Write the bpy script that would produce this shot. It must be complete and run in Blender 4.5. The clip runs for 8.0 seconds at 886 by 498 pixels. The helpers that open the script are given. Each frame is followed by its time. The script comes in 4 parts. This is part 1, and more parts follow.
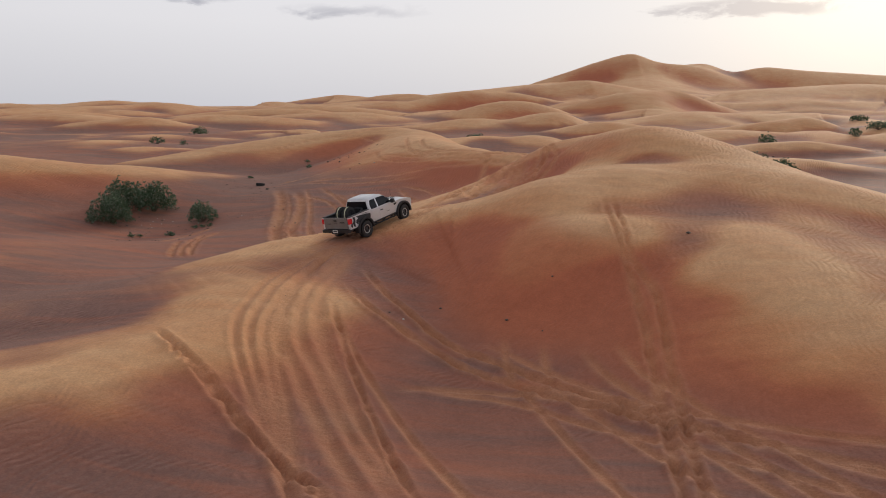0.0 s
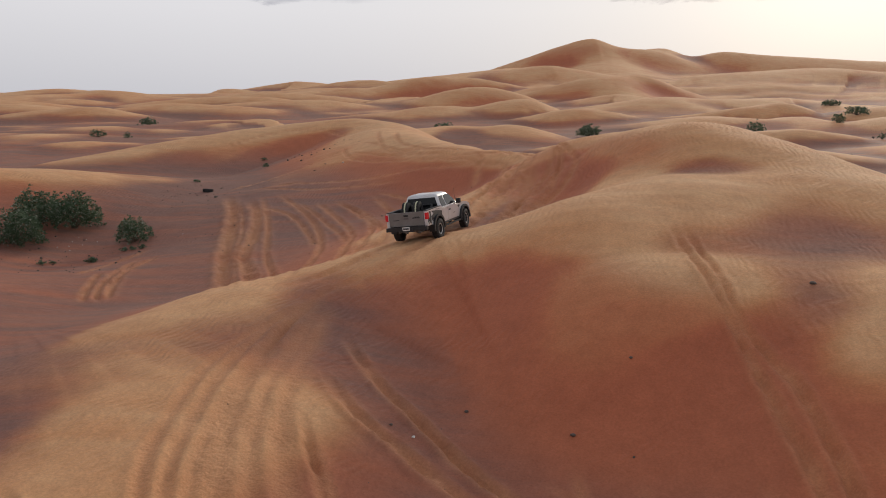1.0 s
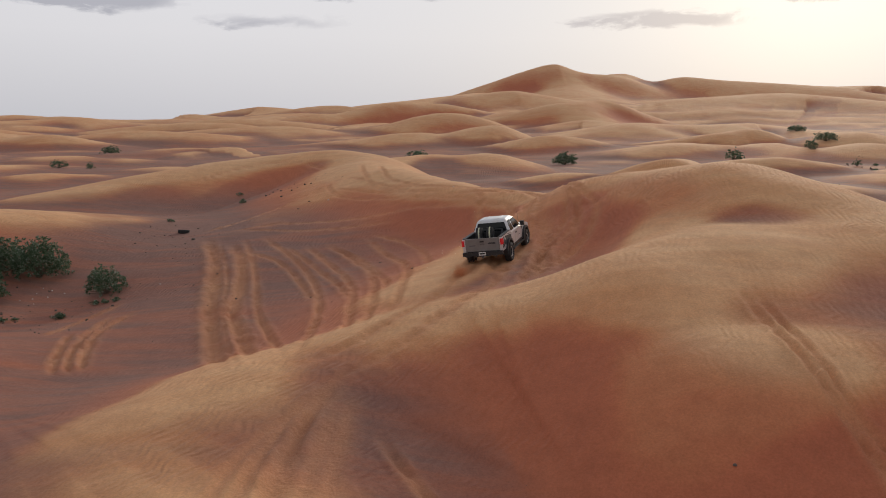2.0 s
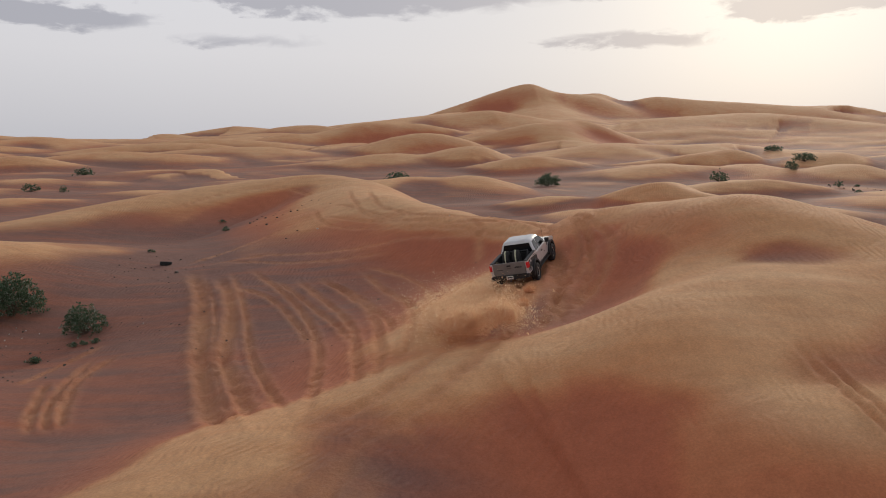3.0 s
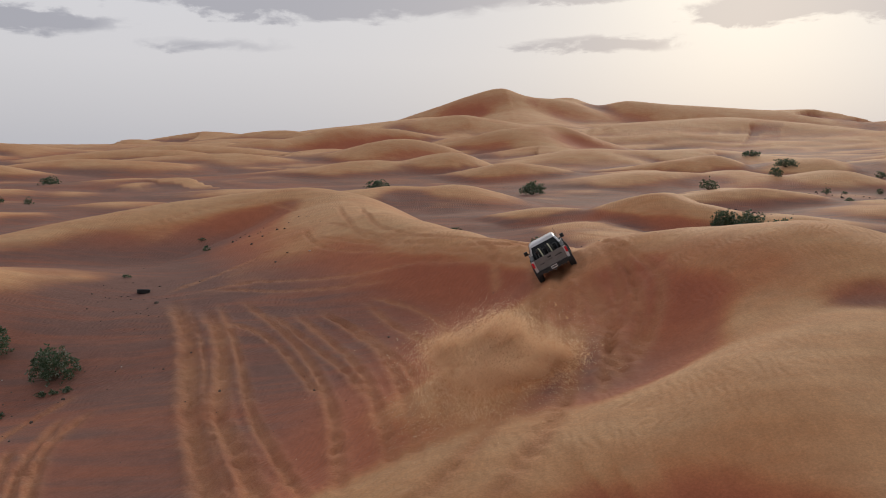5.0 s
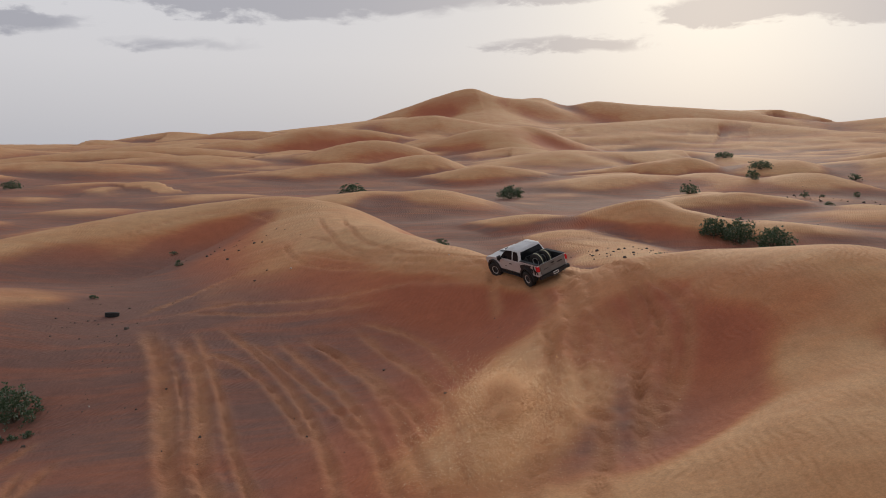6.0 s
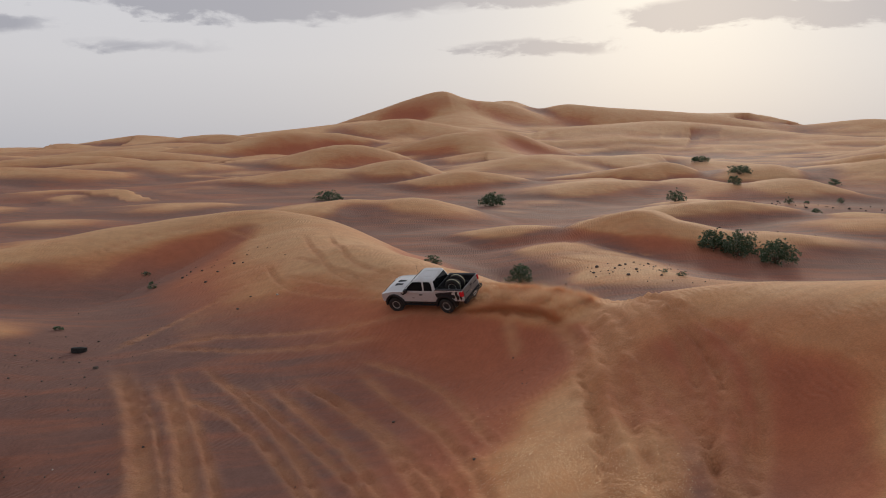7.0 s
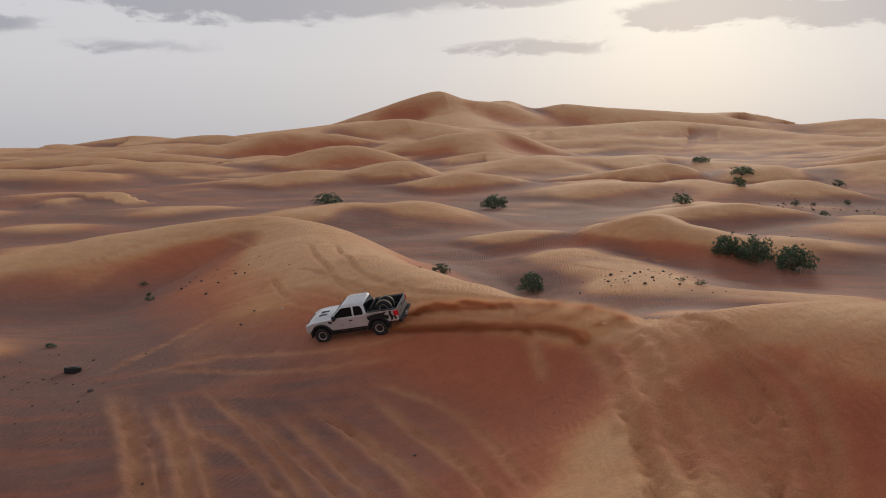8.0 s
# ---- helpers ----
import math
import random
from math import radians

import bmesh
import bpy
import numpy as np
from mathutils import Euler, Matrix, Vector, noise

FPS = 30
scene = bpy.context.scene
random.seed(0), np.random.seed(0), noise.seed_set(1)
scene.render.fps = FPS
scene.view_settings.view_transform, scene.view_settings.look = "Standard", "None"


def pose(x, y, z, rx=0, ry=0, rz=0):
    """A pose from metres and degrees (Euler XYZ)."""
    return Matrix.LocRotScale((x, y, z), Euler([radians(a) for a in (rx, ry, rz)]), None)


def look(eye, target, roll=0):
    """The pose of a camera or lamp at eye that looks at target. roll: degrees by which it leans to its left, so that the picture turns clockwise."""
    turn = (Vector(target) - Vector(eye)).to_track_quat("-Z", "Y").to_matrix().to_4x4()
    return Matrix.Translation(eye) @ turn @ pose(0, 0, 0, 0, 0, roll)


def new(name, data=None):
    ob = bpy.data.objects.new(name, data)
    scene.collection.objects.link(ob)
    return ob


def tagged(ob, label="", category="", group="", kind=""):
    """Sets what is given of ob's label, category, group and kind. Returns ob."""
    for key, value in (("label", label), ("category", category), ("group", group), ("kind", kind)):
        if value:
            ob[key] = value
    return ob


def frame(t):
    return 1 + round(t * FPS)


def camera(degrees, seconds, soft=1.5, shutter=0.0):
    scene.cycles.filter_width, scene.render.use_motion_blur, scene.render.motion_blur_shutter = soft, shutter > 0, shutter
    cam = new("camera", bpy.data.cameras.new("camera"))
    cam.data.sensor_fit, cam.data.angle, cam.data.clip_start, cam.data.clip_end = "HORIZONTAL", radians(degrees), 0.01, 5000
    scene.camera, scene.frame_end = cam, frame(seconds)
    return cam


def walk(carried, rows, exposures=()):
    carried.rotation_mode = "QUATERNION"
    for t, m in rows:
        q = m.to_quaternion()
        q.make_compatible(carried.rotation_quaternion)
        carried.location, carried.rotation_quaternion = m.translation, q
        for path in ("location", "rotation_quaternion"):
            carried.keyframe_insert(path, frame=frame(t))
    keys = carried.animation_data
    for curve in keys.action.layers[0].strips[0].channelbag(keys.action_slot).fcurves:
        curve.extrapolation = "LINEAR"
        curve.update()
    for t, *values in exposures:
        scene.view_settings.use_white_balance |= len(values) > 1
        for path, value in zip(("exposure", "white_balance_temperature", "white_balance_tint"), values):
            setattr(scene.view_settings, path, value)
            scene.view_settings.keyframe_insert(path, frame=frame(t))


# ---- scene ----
cam = camera(56, 8.0, soft=1.0)
PATH = [
    (0, (1.89, -10.60, 7.68), 12.75, -9.19, 0.85),
    (0.5, (-0.67, -3.21, 7.84), 11.45, -9.79, 0.65),
    (1, (-2.79, 1.52, 8.14), 10.04, -10.10, 0.50),
    (1.5, (-4.51, 3.88, 8.50), 8.71, -9.51, 0.43),
    (2, (-6.05, 5.67, 8.92), 7.56, -8.45, 0.37),
    (3.5, (-8.72, 9.48, 9.66), 5.34, -6.93, 0.26),
    (4, (-9.52, 10.79, 9.79), 5.00, -6.86, 0.18),
    (4.5, (-10.28, 12.14, 9.98), 4.60, -6.86, 0.16),
    (6, (-12.67, 17.03, 11.06), 1.82, -6.89, 0.11),
    (6.5, (-13.82, 19.67, 11.49), 0.70, -6.78, 0.05),
    (7, (-14.80, 21.97, 11.86), -0.19, -6.72, 0.03),
    (7.5, (-15.37, 23.45, 12.03), -0.42, -6.71, -0.02),
    (8, (-15.93, 24.89, 12.25), -0.46, -6.73, -0.05),
]
walk(cam, [(t, pose(*eye, 90 + pitch, 0, yaw) @ pose(0, 0, 0, 0, 0, roll)) for t, eye, yaw, pitch, roll in PATH],
     [(0, 0.24), (1, 0.19), (2, 0.14), (3.5, 0.03), (6, -0.06), (8, -0.10)])

# ---- light: a low sun behind broken cloud, ahead and to the right of the flight ----
SUN_AZ, SUN_EL = radians(16), radians(15)
sun_way = Vector((math.sin(SUN_AZ) * math.cos(SUN_EL), math.cos(SUN_AZ) * math.cos(SUN_EL), math.sin(SUN_EL)))


def wire(tree, kind, inputs=None, operation="", blend_type="", use_clamp=False, wave_type="", bands_direction=""):
    """A node of that kind, with its inputs: values or other nodes' sockets."""
    n = tree.nodes.new(kind)
    if kind == "ShaderNodeMix":
        n.data_type = "RGBA"
    if operation:
        n.operation = operation
    if blend_type:
        n.blend_type = blend_type
    if use_clamp:
        n.use_clamp = True
    if wave_type:
        n.wave_type, n.bands_direction = wave_type, bands_direction
    for k, v in (inputs or {}).items():
        if isinstance(v, bpy.types.NodeSocket):
            tree.links.new(v, n.inputs[k])
        else:
            n.inputs[k].default_value = v
    return n


def ramp(tree, fac, stops):
    n = wire(tree, "ShaderNodeValToRGB", {0: fac})
    els = n.color_ramp.elements
    while len(els) < len(stops):
        els.new(0.5)
    for e, (p, c) in zip(els, stops):
        e.position, e.color = p, c if len(c) == 4 else (*c, 1)
    return n.outputs[0]


def math_node(tree, op, a, b=0.0, clamp=False):
    return wire(tree, "ShaderNodeMath", {0: a, 1: b}, operation=op, use_clamp=clamp).outputs[0]


def blend(tree, fac, a, b, mode="MIX"):
    return wire(tree, "ShaderNodeMix", {0: fac, 6: a, 7: b}, blend_type=mode).outputs[2]


def make_world():
    world = bpy.data.worlds.new("evening_sky")
    scene.world, world.use_nodes = world, True
    t = world.node_tree
    t.nodes.clear()
    way = wire(t, "ShaderNodeTexCoord").outputs["Generated"]
    air = t.nodes.new("ShaderNodeTexSky")
    air.sky_type, air.sun_disc, air.sun_elevation, air.sun_rotation = "NISHITA", False, SUN_EL, SUN_AZ
    air.dust_density = 3.0
    sky = air.outputs[0]
    sep = wire(t, "ShaderNodeSeparateXYZ", {0: way})
    up = math_node(t, "MAXIMUM", sep.outputs[2], 0.0)
    # the cloud deck: directions laid on a flat layer overhead, stretched along the skyline
    den = math_node(t, "ADD", up, 0.10)
    px = math_node(t, "DIVIDE", sep.outputs[0], den)
    py = math_node(t, "DIVIDE", sep.outputs[1], den)
    flat = wire(t, "ShaderNodeCombineXYZ", {0: math_node(t, "MULTIPLY", px, 0.45), 1: py, 2: 3.7}).outputs[0]
    turn = math_node(t, "ARCTAN2", sep.outputs[0], sep.outputs[1])
    round_about = wire(t, "ShaderNodeCombineXYZ", {0: math_node(t, "MULTIPLY", turn, 3.0), 1: math_node(t, "MULTIPLY", sep.outputs[2], 9.0), 2: 1.3}).outputs[0]
    big = wire(t, "ShaderNodeTexNoise", {"Vector": flat, "Scale": 1.3, "Detail": 7.0, "Roughness": 0.55, "Distortion": 0.25}).outputs[0]
    fine = wire(t, "ShaderNodeTexNoise", {"Vector": round_about, "Scale": 5.0, "Detail": 8.0, "Roughness": 0.6, "Distortion": 0.3}).outputs[0]
    cover = math_node(t, "ADD", math_node(t, "MULTIPLY", big, 0.3), math_node(t, "MULTIPLY", fine, 0.7))
    cover = math_node(t, "ADD", math_node(t, "MULTIPLY", math_node(t, "SUBTRACT", cover, 0.5), 2.1), 0.5)
    # banks of stratus: azimuth, elevation, half width, half height, in degrees
    bank = 0.0
    torn = math_node(t, "SUBTRACT", fine, 0.5)
    turn_torn = math_node(t, "ADD", turn, math_node(t, "MULTIPLY", torn, 0.22))
    lift_torn = math_node(t, "ADD", sep.outputs[2], math_node(t, "MULTIPLY", torn, 0.035))
    for az, el, wide, high, thick in ((-11, 9.9, 15, 1.75, 1.0), (3, 10.4, 10, 1.1, 1.0), (19, 8.75, 9, 1.1, 1.0), (29, 8.4, 10, 1.1, 0.9), (7, 6.85, 6.5, 0.75, 0.8),
                                      (-31, 7.7, 7.5, 1.05, 0.9), (-33, 9.8, 8, 0.6, 0.6), (-19, 6.6, 6, 0.6, 0.35), (45, 9.5, 14, 2.0, 0.9), (-60, 10, 18, 3.0, 0.9)):
        u = math_node(t, "DIVIDE", math_node(t, "SUBTRACT", turn_torn, radians(az)), radians(wide))
        v = math_node(t, "DIVIDE", math_node(t, "SUBTRACT", lift_torn, math.sin(radians(el))), math.sin(radians(high)))
        far = math_node(t, "ADD", math_node(t, "MULTIPLY", u, u), math_node(t, "MULTIPLY", v, v))
        here = math_node(t, "MULTIPLY", math_node(t, "MAXIMUM", math_node(t, "SUBTRACT", 1.0, far), 0.0), thick)
        bank = math_node(t, "MAXIMUM", here, bank)
    deckwards = wire(t, "ShaderNodeMapRange", {"Value": up, "From Min": 0.16, "From Max": 0.26, "To Min": 0.0, "To Max": 0.35}).outputs[0]
    deck = math_node(t, "ADD", math_node(t, "MULTIPLY", math_node(t, "POWER", bank, 0.5), 0.78), math_node(t, "MULTIPLY", cover, 0.46))
    deck = math_node(t, "ADD", deck, deckwards)
    mass = ramp(t, deck, [(0.46, (0, 0, 0)), (0.60, (0.16, 0.16, 0.16)), (0.82, (1, 1, 1))])
    dot = wire(t, "ShaderNodeVectorMath", {0: way, 1: tuple(sun_way)}, operation="DOT_PRODUCT").outputs["Value"]
    near = math_node(t, "POWER", math_node(t, "MAXIMUM", dot, 0.0), 14.0)
    warm = math_node(t, "POWER", math_node(t, "MAXIMUM", dot, 0.0), 90.0)
    haze = ramp(t, math_node(t, "MULTIPLY", up, 2.2), [(0.0, (0.56, 0.56, 0.60)), (0.22, (0.70, 0.69, 0.72)), (0.50, (0.74, 0.74, 0.78)), (1.0, (0.52, 0.53, 0.58))])
    veil = blend(t, math_node(t, "MULTIPLY", near, 0.32), haze, (0.75, 0.73, 0.675, 1))
    veil = blend(t, math_node(t, "MULTIPLY", warm, 0.8), veil, (1.0, 0.97, 0.88, 1))
    dark = blend(t, near, (0.385, 0.388, 0.445, 1), (0.455, 0.45, 0.495, 1))
    clouds = blend(t, math_node(t, "MULTIPLY", mass, 0.85), veil, dark)
    total = blend(t, 0.90, wire(t, "ShaderNodeVectorMath", {0: sky, "Scale": 0.04}, operation="SCALE").outputs[0], clouds)
    # added dimming of the mostly unseen sky away from the sun, for directional light
    thick = wire(t, "ShaderNodeMapRange", {"Value": dot, "From Min": -0.2, "From Max": 0.75, "To Min": 0.82, "To Max": 1.0}).outputs[0]
    total = wire(t, "ShaderNodeVectorMath", {0: total, "Scale": thick}, operation="SCALE").outputs[0]
    back = wire(t, "ShaderNodeBackground", {0: total, 1: 1.0}).outputs[0]
    wire(t, "ShaderNodeOutputWorld", {0: back})


make_world()
sun = new("sun", bpy.data.lights.new("sun", "SUN"))
sun.data.energy, sun.data.angle, sun.data.color = 1.5, radians(16), (1.0, 0.90, 0.74)
sun.matrix_world = look((0, 0, 200), Vector((0, 0, 200)) - sun_way)

# ---- the sand ----
def lattice(x, y, seed):
    """Smooth noise from -1 to 1 on a unit lattice, for arrays."""
    xi, yi = np.floor(x).astype(np.int64), np.floor(y).astype(np.int64)
    fx, fy = x - xi, y - yi
    fx, fy = fx * fx * fx * (fx * (fx * 6 - 15) + 10), fy * fy * fy * (fy * (fy * 6 - 15) + 10)

    def spot(a, b):
        h = (a * 374761393 + b * 668265263 + seed * 974711) & 0x7FFFFFFF
        h = ((h ^ (h >> 13)) * 1274126177) & 0x7FFFFFFF
        return ((h ^ (h >> 16)) & 0xFFFF) / 32767.5 - 1
    return (spot(xi, yi) * (1 - fx) + spot(xi + 1, yi) * fx) * (1 - fy) + (spot(xi, yi + 1) * (1 - fx) + spot(xi + 1, yi + 1) * fx) * fy


def eased(a, b, v):
    u = np.clip((v - a) / (b - a), 0, 1)
    return u * u * (3 - 2 * u)


def curve_through(points, step):
    """Catmull-Rom points through the given ones."""
    p = np.array(points, float)
    p = np.concatenate([[2 * p[0] - p[1]], p, [2 * p[-1] - p[-2]]])
    out = []
    for a, b, c, d in zip(p, p[1:], p[2:], p[3:]):
        n = max(2, int(np.linalg.norm((c - b)[:2]) / step))
        for u in np.arange(n) / n:
            out.append(0.5 * (2 * b + (c - a) * u + (2 * a - 5 * b + 4 * c - d) * u**2 + (3 * b - a - 3 * c + d) * u**3))
    return np.array([*out, p[-2]])


DUNES = []


def dune(crest, left, right, sharp=0.12, step=0.0):
    """A dune by its crest line, with the widths of its flanks to the left and right of the way along it. sharp: how rounded the crest is."""
    length = np.linalg.norm(np.array(crest[0][:2]) - np.array(crest[-1][:2]))
    DUNES.append((curve_through(crest, step or (0.8 if length < 150 else length / 40)), left, right, sharp))


def nearest(line, x, y):
    """For points: the distance to a line, the side (positive to its left) and the third value of the nearest spot on it."""
    best, side, third = np.full(x.shape, 1e18), np.zeros(x.shape), np.zeros(x.shape)
    for a, b in zip(line, line[1:]):
        d = b[:2] - a[:2]
        u = np.clip(((x - a[0]) * d[0] + (y - a[1]) * d[1]) / (d @ d + 1e-9), 0, 1)
        ox, oy = x - a[0] - u * d[0], y - a[1] - u * d[1]
        far = ox * ox + oy * oy
        m = far < best
        best = np.where(m, far, best)
        side = np.where(m, (d[0] * oy - d[1] * ox) / math.sqrt(d @ d + 1e-9), side)
        third = np.where(m, a[2] + u * (b[2] - a[2]), third)
    return np.sqrt(best), side, third


def plain(x, y):
    """The lie of the land under the dunes."""
    r = np.hypot(x + 10, y - 12)
    az = np.degrees(np.arctan2(x + 10, y - 12))
    tilt = 0.18 + 0.82 / (1 + np.exp(-(az + 9) / 4))
    rise = np.maximum(r - 260, 0) * 0.021 * tilt * np.where(np.abs(az) < 100, 1, 0.3)
    hollow = -1.7 * np.exp(-(((x + 37) / 10) ** 2 + ((y - 50) / 9) ** 2))
    bowl = 0.7 * np.exp(-(((x + 25) / 13) ** 2 + ((y - 68) / 15) ** 2)) - 0.9 * np.exp(-(((x + 26) / 9) ** 2 + ((y - 38) / 8) ** 2))
    shelf = -1.0 * np.exp(-(((x + 8) / 5) ** 2 + ((y - 57) / 8) ** 2))
    sink = -1.0 * np.exp(-(((x + 21) / 6) ** 2 + ((y - 70) / 7) ** 2))
    front = -1.6 * eased(32, 14, y) * eased(160, 60, r)
    dip = -1.1 * np.exp(-(((x + 9) / 9) ** 2 + ((y - 101) / 8) ** 2))
    return -0.9 + rise + hollow + bowl + shelf + sink + front + dip


def dune_sum(x, y, base):
    total = np.zeros(x.shape)
    for line, left, right, sharp in DUNES:
        reach = 2.6 * max(left, right)
        lo, hi = line[:, :2].min(0) - reach, line[:, :2].max(0) + reach
        m = (x > lo[0]) & (x < hi[0]) & (y > lo[1]) & (y < hi[1])
        if not m.any():
            continue
        d, side, z = nearest(line, x[m], y[m])
        # the two flanks run into one another past the ends and along the crest
        turn = side / (d + 1e-6)
        wide = right + (left - right) * (0.5 + 0.5 * np.tanh(turn * 3))
        u = np.sqrt((d / wide) ** 2 + sharp**2) - sharp
        total[m] += (np.maximum(z - base[m], 0) * np.exp(-1.35 * u**1.6)) ** 5
    return total ** 0.2


# the near dunes: the long ridge with its broad top, the dune across the bowl, the rise by the bushes
dune([(-40, 16, -2.4), (-31, 19.5, -1.7), (-25.5, 21.5, -1.2), (-21.5, 23.8, -0.6), (-18.6, 26.4, 0.15), (-16.6, 29.6, 0.6), (-14.9, 32.8, 0.9), (-12.4, 35.2, 1.35), (-9.6, 37, 1.8), (-7.5, 37.5, 2.35), (-5.4, 38, 2.9), (-3, 38.8, 3.45), (-0.5, 40, 3.5), (2, 41, 3.5), (6, 41.5, 3.3), (11, 41, 2.8), (17, 39, 1.8)], 5, 8.5, 0.25)
dune([(18, 16, -0.8), (13, 25, 1.2), (9, 32, 2.5), (6, 40, 3.4)], 9, 9, 0.5)
dune([(-2.2, 58, 4.9), (0, 56, 5.7), (2, 53.5, 6.35), (4, 52, 6.3), (7, 49.5, 5.8), (9.5, 46, 5.0), (14, 43, 3.8), (24, 41, 1.8)], 7, 11, 0.22)
dune([(2, 55, 5.0), (3, 62, 4.4), (3, 70, 2.8), (2, 80, 1.0)], 8, 10, 0.3)
dune([(-66, 84, 0.0), (-56, 96, 2.4), (-48, 103, 4.0), (-40, 108, 5.2), (-33, 109, 5.6), (-28, 104, 5.3), (-24.5, 93, 4.8), (-21, 84, 4.2), (-15, 75, 3.7)], 12, 14, 0.07)
dune([(-21, 84, 4.0), (-15, 75, 3.6), (-10, 68, 4.15), (-5, 61.5, 4.4), (-2.2, 58, 4.9)], 8, 7, 0.1)
dune([(-8.2, 38, 1.6), (-7.6, 43, 2.35), (-7.2, 48, 2.7), (-7, 52.5, 2.5)], 7, 6, 0.5)
dune([(-2.5, 39.5, 2.7), (-0.5, 44, 4.1), (1.5, 49, 5.0)], 5, 10, 0.4)
dune([(0.5, 40, 3.3), (0.3, 35.5, 3.0), (0.6, 32.6, 2.5)], 5, 6, 0.6)
dune([(-30, 6, -1.6), (-20, 11, -0.9), (-15, 16.5, -0.5), (-13.4, 23, 0.0)], 7, 6, 0.3)
dune([(0, 118, 1.1), (3, 104, 0.9), (4.5, 94, 0.8), (15, 89, 0.6)], 8, 8, 0.3)
dune([(-88, 53, 4.6), (-66, 60, 3.3), (-54, 66, 2.1), (-47, 71, 1.3), (-40, 77, 0.3)], 14, 9, 0.15)
# the middle distance
dune([(1, 130, 1.6), (5, 129, 3.2), (10, 126, 4.5), (14, 124, 3.4), (22, 122, 2.0)], 22, 9)
dune([(-30, 171, 0.9), (-25, 171, 2.6), (-19, 172, 3.4), (-14, 174, 2.6), (-8, 177, 0.5)], 20, 16)
dune([(-110, 208, -0.5), (-100, 213, 1.6), (-93, 210, 0.9), (-91, 222, 2.6), (-86, 224, -0.6)], 22, 15)
dune([(-151, 218, 0.1), (-146, 234, 0.8), (-131, 231, 0.3), (-120, 225, -0.6)], 25, 18)
dune([(65, 282, 0.5), (82, 297, 2.3), (102, 312, 4.3), (120, 315, 4.7), (137, 307, 4.6)], 35, 25)
dune([(29, 350, 8.3), (39, 359, 9.6), (58, 365, 9.9), (78, 382, 10.4), (91, 368, 7.9)], 40, 30)
dune([(-14, 382, 5.5), (-1, 397, 9.7), (8, 402, 11.8), (16, 391, 9.5), (30, 380, 6.2)], 40, 30)
dune([(-127, 395, 1.1), (-109, 400, 6.5), (-102, 401, 8.6), (-89, 363, 4.7), (-84, 334, 1.8)], 40, 30)
dune([(-236, 366, 0.9), (-226, 395, 3.9), (-208, 416, 5.7), (-199, 421, 4.8), (-172, 411, 1.7)], 50, 40)
dune([(-63, 549, 9.0), (-49, 561, 14.5), (-33, 572, 18.4), (-22, 572, 17.3), (-5, 552, 10.6)], 60, 45)
dune([(-140, 598, 4.1), (-118, 612, 8.1), (-99, 626, 11.2), (-78, 618, 9.0), (-52, 611, 7.9)], 60, 45)
dune([(-242, 565, 5.0), (-228, 592, 10.0), (-216, 629, 14.3), (-189, 627, 10.2)], 60, 45)
# the high sands on the skyline
dune([(-221, 721, 18.4), (-211, 755, 25.9), (-191, 781, 24.4), (-177, 815, 28.8), (-134, 904, 37.5), (-94, 1009, 47.4)], 90, 75)
dune([(-134, 863, 23.2), (-96, 888, 37.7), (-56, 911, 45.6), (-14, 912, 40.3), (46, 910, 30.7), (81, 907, 29.5)], 90, 90)
dune([(61, 809, 22.7), (86, 806, 32.0), (145, 817, 37.1), (201, 835, 40.4), (249, 821, 36.8), (304, 748, 25.9)], 90, 90)
dune([(-451, 910, 8.4), (-423, 923, 19.2), (-404, 953, 17.6), (-367, 1000, 29.6), (-314, 965, 24.4), (-269, 926, 22.7)], 110, 80)
dune([(-708, 1109, 14.5), (-679, 1127, 9.2), (-648, 1145, 14.1), (-599, 1115, 7.9), (-561, 1134, 11.1)], 110, 80)
dune([(-156, 1404, 56.7), (-113, 1458, 80.6), (-66, 1491, 99.7), (-12, 1512, 111.7), (33, 1511, 98.8), (68, 1510, 95.7)], 170, 180, 0.05)
dune([(-10, 1480, 92), (12, 1392, 76), (14, 1262, 58.6), (16, 1162, 43.3)], 130, 130, 0.05)
dune([(73, 1610, 100.4), (120, 1607, 104.3), (167, 1602, 90.5), (222, 1595, 98.3), (292, 1583, 91.5), (400, 1610, 86.6), (480, 1640, 82.7)], 170, 180, 0.05)
dune([(509, 1736, 85.8), (587, 1710, 87.9), (615, 1700, 84.2), (634, 1639, 64.9), (676, 1622, 61.2), (781, 1573, 70.6), (854, 1534, 59.5)], 170, 180, 0.05)


